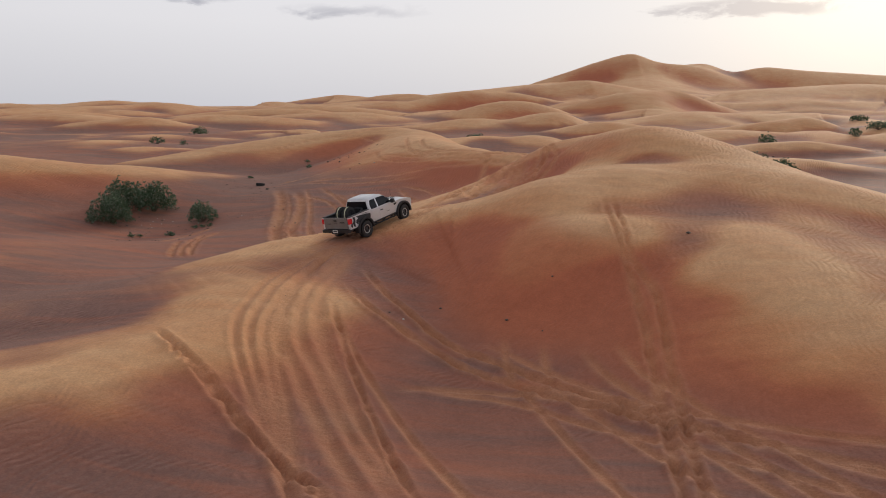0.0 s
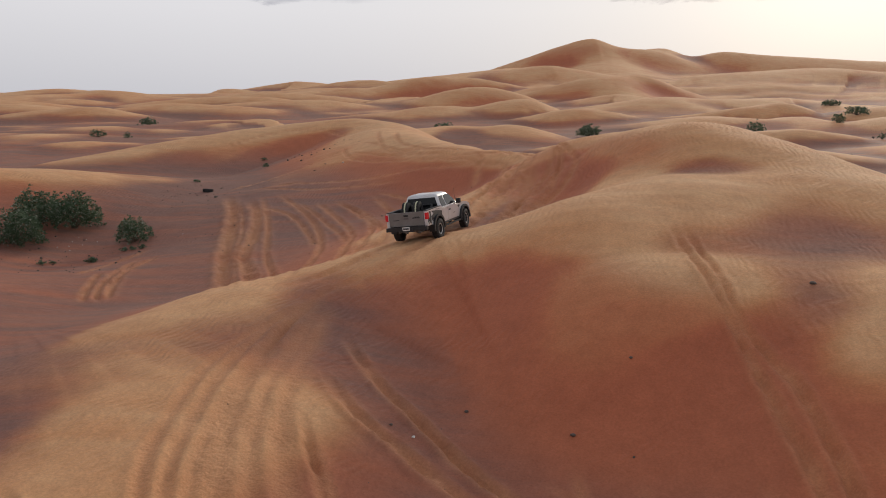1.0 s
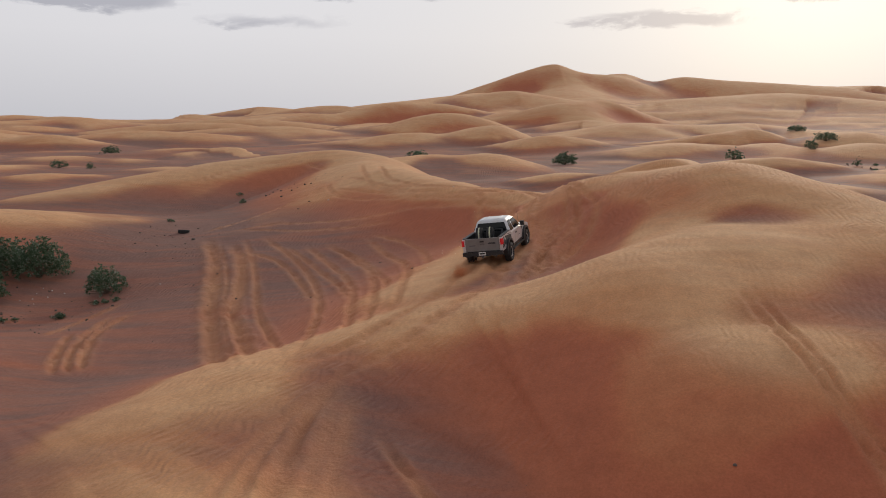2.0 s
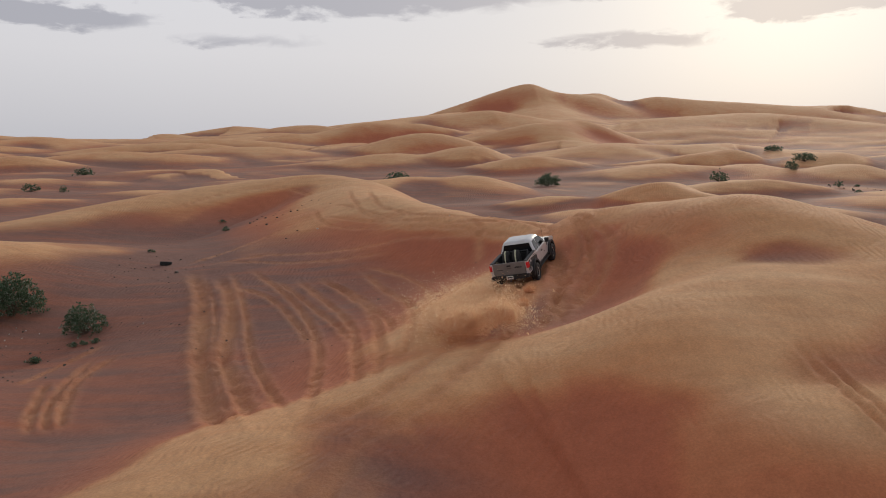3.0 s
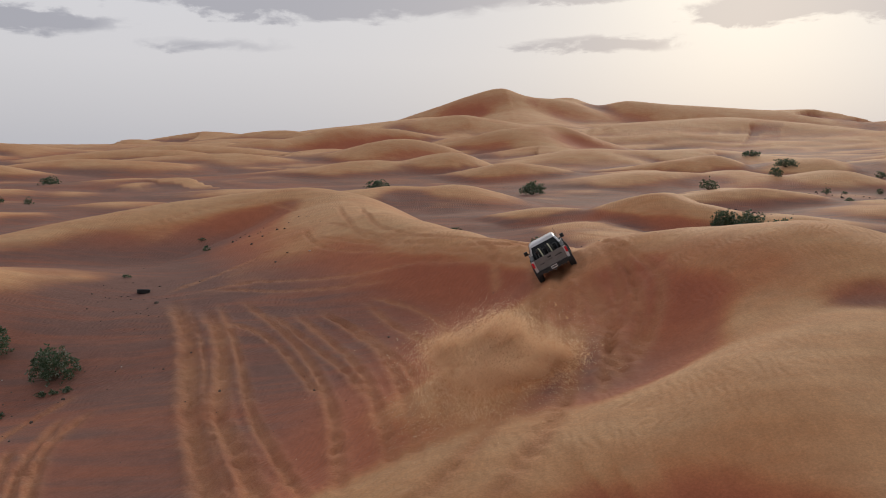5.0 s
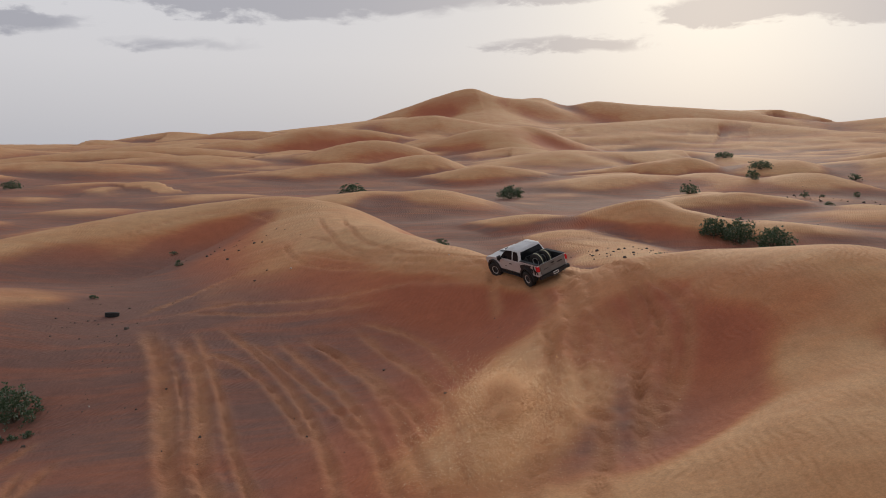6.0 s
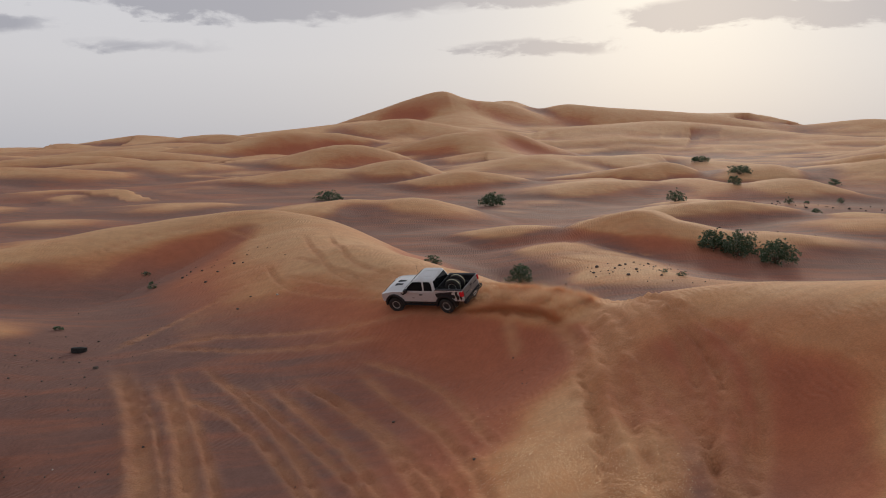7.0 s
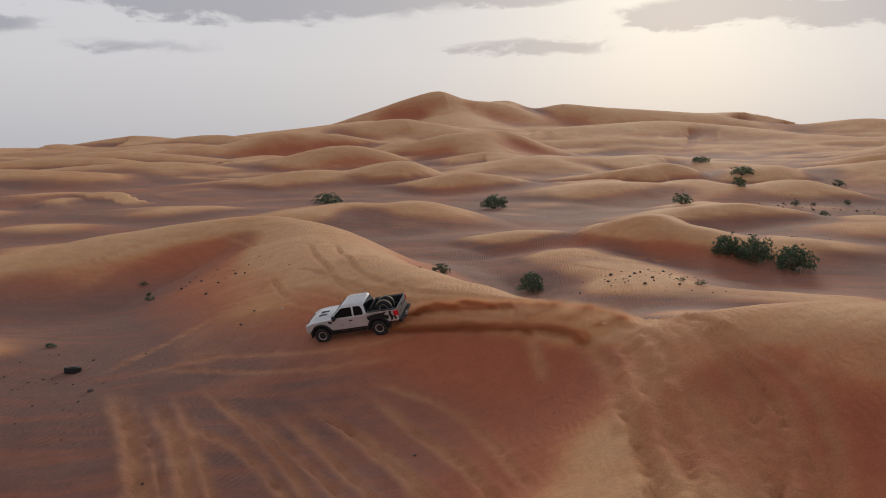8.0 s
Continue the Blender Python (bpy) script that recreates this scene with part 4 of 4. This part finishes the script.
    for x in (-1.69, 1.69):
        bm = tube(bmesh.new(), (x, -0.85, 0.45), (x, 0.85, 0.45), 0.055, 10)
        lathe(bm, [(0.0001, -0.12), (0.12, -0.10), (0.16, 0.0), (0.12, 0.10), (0.0001, 0.12)], 14)
        for v in bm.verts:
            if abs(v.co.y) < 0.13 and v.co.x < 1 and abs(v.co.x) < 0.2 and abs(v.co.z) < 0.2:
                v.co += Vector((x, 0, 0.45))
        part("axle", bm, STEEL, truck, "dark steel axle")
    part("exhaust", tube(bmesh.new(), (-2.2, -0.55, 0.56), (-2.95, -0.62, 0.52), 0.045), STEEL, truck, "steel exhaust pipe")
    part("antenna", tube(bmesh.new(), (0.98, -0.86, 1.26), (0.92, -0.88, 2.0), 0.006, 5), BLACK, truck, "thin black whip antenna")
    # the carrier with two spare wheels standing in the bed
    rack = bmesh.new()
    for y in (-0.62, 0.62):
        tube(rack, (-1.25, y, 0.84), (-1.32, y, 1.52), 0.03)
        tube(rack, (-1.32, y, 1.52), (-2.05, y, 0.86), 0.03)
    tube(rack, (-1.32, -0.62, 1.52), (-1.32, 0.62, 1.52), 0.03)
    part("spare_rack", rack, BLACK, truck, "black tube rack for spare wheels")
    meshes = (stored(tyre_mesh(), "tyre", RUBBER), stored(rim_mesh(), "rim", ALLOY), stored(lathe(bmesh.new(), [(0.205, 0.10), (0.262, 0.10), (0.262, 0.125), (0.205, 0.118)], 32), "bead_ring", RING))
    for y, turn in ((0.33, 8), (-0.20, 8)):
        spare = add_wheel("spare_wheel", truck, pose(-1.98, y, 1.30, 0, 4, turn), meshes)
        tagged(spare, "knobbly black spare tyre")
        part("strap", lathe(bmesh.new(), [(0.44, -0.03), (0.462, -0.03), (0.462, 0.03), (0.44, 0.03)], 32), STRAP, spare, "pale cloth strap round the tyre")
    wheels = []
    for x in (BASE, -BASE):
        for s in (1, -1):
            w = add_wheel("wheel", truck, pose(x, s * TRACK, 0.455, 0, 0, 0 if s > 0 else 180), meshes)
            wheels.append((tagged(w, "knobbly black off-road tyre"), x, s))
    return truck, wheels


TRUCK, WHEELS = make_truck()


# ---- shrubs ----
def leaf_material():
    mat = bpy.data.materials.new("shrub_leaves")
    mat.use_nodes = True
    t = mat.node_tree
    b = t.nodes["Principled BSDF"]
    pick = wire(t, "ShaderNodeNewGeometry").outputs["Random Per Island"]
    col = ramp(t, pick, [(0.0, (0.045, 0.085, 0.040)), (0.45, (0.075, 0.125, 0.062)), (0.8, (0.14, 0.19, 0.115)), (1.0, (0.34, 0.38, 0.31))])
    t.links.new(col, b.inputs["Base Color"])
    b.inputs["Roughness"].default_value = 0.6
    both = wire(t, "ShaderNodeMixShader", {0: 0.3, 1: b.outputs[0], 2: wire(t, "ShaderNodeBsdfTranslucent", {0: col}).outputs[0]}).outputs[0]
    t.links.new(both, t.nodes["Material Output"].inputs[0])
    return mat


LEAF = leaf_material()
BARK = plain_material("grey_bark", (0.14, 0.105, 0.075), 0.9, 0, 0.3, 20.0, 0.01)


def make_shrub(name, x, y, wide, high, leaves, leaf, seed, label, group=""):
    """A shrub of many stems that fork from its foot, with rosettes of leaves at the tips."""
    rnd = random.Random(seed)
    z = ground_at(x, y)
    shrub = tagged(new(name), label, "shrub", group)
    shrub.location = (x, y, z)
    wood, crown = bmesh.new(), bmesh.new()
    tips = []
    for k in range(max(6, leaves // 7)):
        a, h = rnd.uniform(0, 2 * math.pi), rnd.uniform(-0.25, 1)
        u = (0.35 + 0.65 * rnd.random() ** 0.5) * (1 + 0.16 * math.sin(3 * a + seed + 2 * h) + 0.10 * math.sin(7 * a + 5 * h + seed))
        flat = math.sqrt(max(0.0, 1 - h * h))
        tips.append(Vector((wide / 2 * u * flat * math.cos(a), wide / 2 * u * flat * math.sin(a), max(0.05 * high, high * (0.22 + 0.72 * u * h)))))
    for k in range(min(14, len(tips))):
        tip = rnd.choice(tips) * 0.9
        mid = Vector((tip.x * 0.35, tip.y * 0.35, tip.z * 0.55))
        w = 0.018 * wide
        tube(wood, (rnd.uniform(-1, 1) * 0.05 * wide, rnd.uniform(-1, 1) * 0.05 * wide, -0.15), mid, w, 5)
        tube(wood, mid, tip, w * 0.5, 4)
    for tip in tips:
        lean = (tip + Vector((0, 0, 0.4 * high))).normalized()
        for k in range(11):
            way = Vector((rnd.gauss(0, 1), rnd.gauss(0, 1), rnd.gauss(0.2, 0.9))).normalized() * 0.8 + lean * 0.5
            way.normalize()
            side = way.cross(Vector((rnd.gauss(0, 1), rnd.gauss(0, 1), rnd.gauss(0, 1)))).normalized()
            size = leaf * rnd.uniform(0.6, 1.25)
            o = tip + way * leaf * rnd.uniform(0, 0.8)
            fold = side.cross(way) * size * 0.12
            v = [crown.verts.new(p) for p in (o, o + way * size * 0.5 + side * size * 0.30 + fold, o + way * size, o + way * size * 0.5 - side * size * 0.30 + fold)]
            crown.faces.new((v[0], v[1], v[2]))
            crown.faces.new((v[0], v[2], v[3]))
    part("woody_base", wood, BARK, shrub, "grey woody stems")
    part("crown", crown, LEAF, shrub, "thick grey-green leaves", smooth=False)
    return shrub


DESERT = "shrubs scattered over the dunes"
SHRUB = "rounded grey-green desert shrub with thick pale leaves"
for name, x, y, wide, high, n, leaf, label in (
        ("desert_shrub", -41.6, 52.4, 3.5, 2.5, 4200, 0.15, SHRUB + " by a dune foot"),
        ("desert_shrub", -43.2, 56.6, 3.6, 2.6, 4200, 0.15, SHRUB + " behind another"),
        ("desert_shrub", -40.3, 56.9, 3.6, 2.7, 4200, 0.15, SHRUB + " on reddish sand"),
        ("desert_shrub", -34.07, 54.3, 2.4, 1.7, 1700, 0.14, "small open grey-green shrub on dark sand"),
        ("desert_shrub", 16.2, 116.0, 3.3, 2.1, 2600, 0.18, SHRUB + " under a pale dune"),
        ("desert_shrub", 18.6, 114.3, 3.8, 2.7, 3000, 0.18, SHRUB + " under a pale dune"),
        ("desert_shrub", 21.7, 111.5, 3.9, 2.6, 3000, 0.18, SHRUB + " in a hollow"),
        ("desert_shrub", -6.9, 103.5, 2.4, 1.9, 1500, 0.17, "upright green shrub beyond the rim of the bowl"),
        ("desert_shrub", -15.6, 99.5, 1.6, 1.1, 450, 0.15, "thin green sprig of shrub beyond the rim"),
        ("desert_shrub", -3.74, 199.5, 5.0, 2.9, 1600, 0.3, "broad dark green shrub on a far dune"),
        ("desert_shrub", -41.4, 221.5, 6.2, 2.4, 1200, 0.3, "low wide dark shrub on red sand"),
        ("desert_shrub", -130, 227.5, 5.0, 2.2, 900, 0.3, "low dark shrub between far dunes"),
        ("desert_shrub", 89.8, 358.7, 7.0, 2.4, 900, 0.4, "low wide dark shrub on a far slope"),
        ("desert_shrub", 75.0, 272.3, 6.8, 2.6, 1100, 0.35, "dark spreading shrub on the far plain"),
        ("desert_shrub", 58.3, 229.3, 3.2, 2.0, 500, 0.3, "small dark shrub on the far plain"),
        ("desert_shrub", 28.9, 176.6, 3.6, 2.2, 700, 0.25, "rounded dark shrub on the far plain"),
        ("desert_shrub", 56.5, 179.4, 1.8, 1.2, 260, 0.2, "thin reddish dry shrub on the far plain"),
        ("desert_shrub", 96.0, 256.4, 3.2, 1.9, 400, 0.28, "small dark shrub on the far plain"),
        ("desert_shrub", 40.5, 189.7, 1.8, 1.3, 240, 0.2, "tiny dark shrub on the far plain"),
        ("desert_shrub", 59.7, 199.5, 2.0, 1.4, 260, 0.2, "tiny dark shrub on the far plain"),
        ("desert_shrub", 72.8, 203.6, 1.8, 1.3, 240, 0.2, "tiny dark shrub on the far plain"),
        ("desert_shrub", -97.3, 150.3, 3.0, 1.6, 500, 0.22, "low dark shrub between red dunes"),
        ("desert_shrub", -94.6, 156.3, 1.4, 1.1, 200, 0.2, "tiny dark shrub between red dunes")):
    make_shrub(name, x, y, wide, high, n, leaf, int(x * 7 + y * 3) % 997, label, DESERT)
TUFTS = "low tufts of desert grass"
for x, y, wide, n in ((-34.6, 49.9, 0.75, 260), (-33.7, 52.3, 0.45, 120), (-33.1, 52.4, 0.4, 110), (-32.5, 52.6, 0.45, 120), (-37.5, 49.0, 0.5, 120), (-37.0, 49.4, 0.35, 80),
                      (-38.1, 88.7, 0.6, 130), (-40.3, 93.7, 0.7, 130), (-38.9, 90.5, 0.4, 80), (-39.5, 74.9, 0.5, 110), (6.8, 95.4, 0.9, 160), (5.5, 96.8, 0.6, 100), (-12.5, 101.5, 0.7, 90),
                      (52.2, 198, 1.1, 120), (57.8, 225.6, 1.6, 160), (64, 201, 1.0, 90), (48, 196, 1.0, 90)):
    make_shrub("grass_tuft", x, y, wide, wide * 0.45, n, 0.10 if abs(x) < 45 else 0.2, int(abs(x) * 11 + y) % 877, "low dark green tuft of desert grass", TUFTS)


# ---- small things on the sand ----
def make_old_tyre():
    x, y = -36.3, 70.6
    tyre = tagged(new("old_tyre"), "worn black tyre lying half buried in sand", "tyre")
    tyre.matrix_world = pose(x, y, ground_at(x, y) + 0.10, 84, 6, 40)
    part("casing", tyre_mesh(), RUBBER, tyre)


make_old_tyre()
STONE = plain_material("dark_stone", (0.10, 0.075, 0.06), 0.9, 0, 0.3, 9.0, 0.02)
PALE = plain_material("pale_scrap", (0.62, 0.60, 0.55), 0.7, 0, 0.15, 9.0)


def make_lump(name, x, y, size, material, label, category, group, seed):
    rnd = random.Random(seed)
    bm = bmesh.new()
    bmesh.ops.create_icosphere(bm, subdivisions=2, radius=size)
    for v in bm.verts:
        v.co *= 0.75 + 0.5 * abs(noise.noise(v.co * 2.2 / size + Vector((seed, 0, 0))))
        v.co.z *= 0.6
    ob = part(name, bm, material, None, label)
    ob.matrix_world = pose(x, y, ground_at(x, y) + size * 0.2, 0, 0, rnd.uniform(0, 360))
    tagged(ob, label, category, group)


for k, (x, y, s) in enumerate(((-27.5, 77.1, 0.10), (-27.9, 75.1, 0.12), (-31.5, 89.0, 0.16), (-30.6, 88.2, 0.12), (-32.6, 88.0, 0.14), (-13.6, 50.0, 0.09), (-16.8, 56.6, 0.09), (-9.9, 92.8, 0.2), (-13.9, 94, 0.18), (-16.2, 93, 0.2),
                               (3.4, 98.5, 0.2), (1.6, 99.4, 0.16), (-0.6, 98.2, 0.18), (2.4, 101.0, 0.2), (-3.0, 23.4, 0.09), (-1.4, 26.2, 0.07), (-8.0, 22.9, 0.06), (4.6, 30.3, 0.12), (-6.1, 24.4, 0.08))):
    make_lump("stone", x, y, s, STONE, "small dark stone on the sand", "stone", "stones on the sand", 30 + k)
for k, (x, y, s) in enumerate(((-25.6, 76.5, 0.10), (-7.3, 22.6, 0.06), (-14.0, 71.5, 0.05), (-30.8, 55.1, 0.05), (-38.9, 54.4, 0.05), (-38.2, 55.0, 0.06), (-38.6, 53.5, 0.05), (-37.8, 53.9, 0.05), (-39.2, 53.1, 0.05), (-38.0, 52.7, 0.04), (-37.1, 54.6, 0.05), (-39.0, 55.3, 0.05))):
    make_lump("scrap", x, y, s, PALE, "small pale scrap lying on the sand", "litter", "pale scraps on the sand", 70 + k)


def make_scatter():
    """Pebbles, droppings and twig ends, strewn in patches."""
    rng = np.random.default_rng(9)
    spots = []
    for x, y, wide, n in ((-32, 58, 8, 40), (-36, 68, 5, 40), (-33, 90, 6, 24), (3, 98, 7, 70), (-14, 94, 6, 24), (-36, 50, 5, 80), (-22, 46, 7, 14), (-5, 24, 8, 10), (60, 195, 14, 60), (25, 130, 12, 20), (-12, 60, 6, 10)):
        spots.append(np.array((x, y)) + rng.normal(0, 1, (n, 2)) * wide * 0.5)
    spots = np.concatenate(spots)
    z = lie(spots[:, 0], spots[:, 1])
    far = np.hypot(spots[:, 0] + 10, spots[:, 1] - 12)
    size = rng.lognormal(0, 0.5, len(z)) * (0.008 + 0.0006 * far)
    verts, faces = [], []
    for (x, y), h, s in zip(spots, z, size):
        k, a = len(verts), rng.uniform(0, 6.28)
        ring = [(x + s * math.cos(a + q) * rng.uniform(0.7, 1.3), y + s * math.sin(a + q) * rng.uniform(0.7, 1.3)) for q in np.arange(5) * 1.2566]
        verts += [(px, py, h - 0.02) for px, py in ring] + [(x + (px - x) * 0.6, y + (py - y) * 0.6, h + s * 0.8) for px, py in ring]
        faces += [(k + i, k + (i + 1) % 5, k + 5 + (i + 1) % 5, k + 5 + i) for i in range(5)] + [tuple(k + 5 + i for i in range(5))]
    mesh = bpy.data.meshes.new("pebble_scatter")
    mesh.from_pydata(verts, [], faces)
    mesh.materials.append(STONE)
    tagged(new("pebble_scatter", mesh), "tiny dark pebbles strewn over the sand", "pebbles", kind="stuff")


make_scatter()


# ---- sand thrown up by the wheels ----
def dust_material(name, low, high):
    """Flying grains, through which the light of the sky comes."""
    mat = bpy.data.materials.new(name)
    mat.use_nodes = True
    t = mat.node_tree
    t.nodes.remove(t.nodes["Principled BSDF"])
    pick = wire(t, "ShaderNodeNewGeometry").outputs["Random Per Island"]
    col = ramp(t, pick, [(0.0, low), (1.0, high)])
    both = wire(t, "ShaderNodeMixShader", {0: 0.7, 1: wire(t, "ShaderNodeBsdfDiffuse", {0: col}).outputs[0], 2: wire(t, "ShaderNodeBsdfTranslucent", {0: col}).outputs[0]}).outputs[0]
    t.links.new(both, t.nodes["Material Output"].inputs[0])
    return mat


DUST = dust_material("airborne_sand", (0.78, 0.47, 0.26), (0.97, 0.80, 0.56))
RED_DUST = dust_material("airborne_red_sand", (0.60, 0.26, 0.13), (0.86, 0.52, 0.29))


def grains(name, count, size, wide, long, high, seed, material):
    """A cloud of flying grains and clods, thick at the heart and thinning outwards."""
    rng = np.random.default_rng(seed)
    p = rng.normal(0, 1, (count, 3)) * 0.42 * rng.gamma(2.2, 0.45, (count, 1)) ** 0.5
    lump = lattice(p[:, 0] * 2.2 + seed, p[:, 1] * 2.2 + p[:, 2] * 1.3, seed)
    p *= (1 + 0.35 * lump)[:, None]
    p *= np.array((long, wide, high))
    s = size * rng.lognormal(0, 0.45, count)
    a, b = rng.normal(0, 1, (count, 3)), rng.normal(0, 1, (count, 3))
    a /= np.linalg.norm(a, axis=1)[:, None]
    b /= np.linalg.norm(b, axis=1)[:, None]
    v = np.stack([p, p + a * s[:, None], p + b * s[:, None]], 1).reshape(-1, 3)
    mesh = bpy.data.meshes.new(name)
    mesh.from_pydata(v.tolist(), [], np.arange(3 * count).reshape(-1, 3).tolist())
    mesh.materials.append(material)
    return mesh


PUFFS = []


def make_puffs():
    dense = [grains("sand_cloud", 38000, 0.025, 1.1, 1.3, 0.65, k, DUST) for k in (1, 2)]
    thin = [grains("sand_haze", 14000, 0.015, 2.2, 2.6, 1.1, k, DUST) for k in (3, 4)]
    low = [grains("sand_spray", 13000, 0.014, 0.30, 0.75, 0.26, k, RED_DUST) for k in (5, 6)]
    rnd = random.Random(5)

    def puff(mesh, born, side, up, drift, life, back=0.3, name="sand_cloud", label="cloud of orange sand thrown up by the truck tyres"):
        x, y, turn = smooth_row(WAY, born)
        c, s = math.cos(radians(turn)), math.sin(radians(turn))
        at = Vector((x - (BASE + back) * c - side * s, y - (BASE + back) * s + side * c, 0))
        at.z = ground_at(at.x, at.y)
        ob = tagged(new(name, mesh), label, "dust", "sand thrown up by the truck", "stuff")
        PUFFS.append((ob, born, at, up, drift, life, turn))

    # the long climb throws up the large cloud
    for k in range(24):
        born = 2.3 + 1.9 * k / 24
        puff(dense[k % 2], born, rnd.choice((-1.2, 0.9, 0.2, 1.8)), rnd.uniform(0.30, 0.75), Vector((rnd.uniform(-0.7, 0.1), rnd.uniform(-0.7, 0.0), 0)), rnd.uniform(0.6, 1.1), 1.6)
    for k in range(8):
        born = 2.3 + 1.9 * k / 8
        puff(thin[k % 2], born, rnd.uniform(-1.3, 1.5), rnd.uniform(0.5, 0.9), Vector((rnd.uniform(-0.6, 0.1), rnd.uniform(-0.6, 0.0), 0)), rnd.uniform(1.6, 3.0), 2.0, "sand_haze", "thin haze of pale sand hanging behind the truck")
    # the small spurts of the climb's start and the two low trails of the turn
    for k in range(4):
        puff(low[k % 2], 1.7 + 0.22 * k, -0.9 if k % 2 else 0.9, 0.14, Vector((0, 0, 0)), 0.8, 0.3, "sand_spray", "low spray of red sand behind a tyre")
    for k in range(3):
        puff(dense[k % 2], 6.05 + 0.3 * k, -0.3, 0.0, Vector((0.2, 0.1, 0)), 2.0, 0.2)
    for k in range(22):
        born = 6.0 + 2.0 * k / 22
        for side in (-0.94, 0.94):
            puff(low[k % 2], born, side, rnd.uniform(0.16, 0.34) * (0.8 + 0.5 * k / 22), Vector((rnd.uniform(-0.1, 0.2), rnd.uniform(-0.05, 0.15), 0)), 1.9, 0.3, "sand_spray", "low spray of red sand behind a tyre")


make_puffs()


def motions():
    # the truck on its four wheels
    rows, rolls, gone, last = [], [], 0.0, None
    for k in range(0, 81):
        t = k / 10
        x, y, turn = smooth_row(WAY, t)
        c, s = math.cos(radians(turn)), math.sin(radians(turn))
        feet = {(a, b): float(lie(np.array([x + a * BASE * c - b * TRACK * s]), np.array([y + a * BASE * s + b * TRACK * c]))[0]) for a in (1, -1) for b in (1, -1)}
        ahead = Vector((c, s, ((feet[1, 1] + feet[1, -1]) - (feet[-1, 1] + feet[-1, -1])) / (4 * BASE)))
        left = Vector((-s, c, ((feet[1, 1] + feet[-1, 1]) - (feet[1, -1] + feet[-1, -1])) / (4 * TRACK)))
        ahead.normalize()
        up = ahead.cross(left).normalized()
        left = up.cross(ahead)
        m = Matrix((ahead, left, up)).transposed().to_4x4()
        m.translation = (x, y, sum(feet.values()) / 4 - 0.05)
        rows.append((t, m))
        if last is not None:
            gone += math.hypot(x - last[0], y - last[1])
        last = (x, y)
        later = smooth_row(WAY, min(8.3, t + 0.3))
        rolls.append((t, gone / 0.455, max(-24, min(24, (later[2] - turn) * 1.6))))
    walk(TRUCK, rows)
    for wheel, x, side in WHEELS:
        out = []
        for t, roll, steer in rolls:
            turn = Matrix.Rotation(roll, 4, "Y")
            yaw = radians(steer if x > 0 else 0)
            flip = Matrix.Rotation(math.pi if side < 0 else 0, 4, "Z")
            out.append((t, Matrix.Translation((x, side * TRACK, 0.455)) @ Matrix.Rotation(yaw, 4, "Z") @ turn @ flip))
        walk(wheel, out)
    # each cloud bursts out of the sand, drifts and settles into it again
    for ob, born, at, up, drift, life, turn in PUFFS:
        under = at + Vector((0, 0, -2.4 if "haze" in ob.name else -1.7 if "cloud" in ob.name else -0.9))
        spin = turn
        # thrown back along the way that the truck has come, down the slope behind it
        flung = Vector((-math.cos(radians(turn)), -math.sin(radians(turn)), 0)) * (0.0 if "spray" in ob.name or born > 5 else 5.6)
        flung.z = ground_at(at.x + flung.x, at.y + flung.y) - at.z

        def row(t, p):
            return (t, pose(p.x, p.y, p.z, 0, 0, spin))
        path = [row(0, under), row(born - 0.12, under), row(born + 0.28, at + Vector((0, 0, up)) + drift * 0.2 + flung * 0.5), row(born + 0.9, at + Vector((0, 0, up * 1.1)) + drift + flung)]
        end = born + 0.9 + life
        path.append(row(min(end - 0.2, 8.5), at + Vector((0, 0, up * 0.35)) + drift * 2.0 + flung))
        path.append(row(end + 1.0, under + drift * 2.2 + flung))
        path.append(row(end + 3.5, under + drift * 2.2 + flung))
        walk(ob, path)


motions()
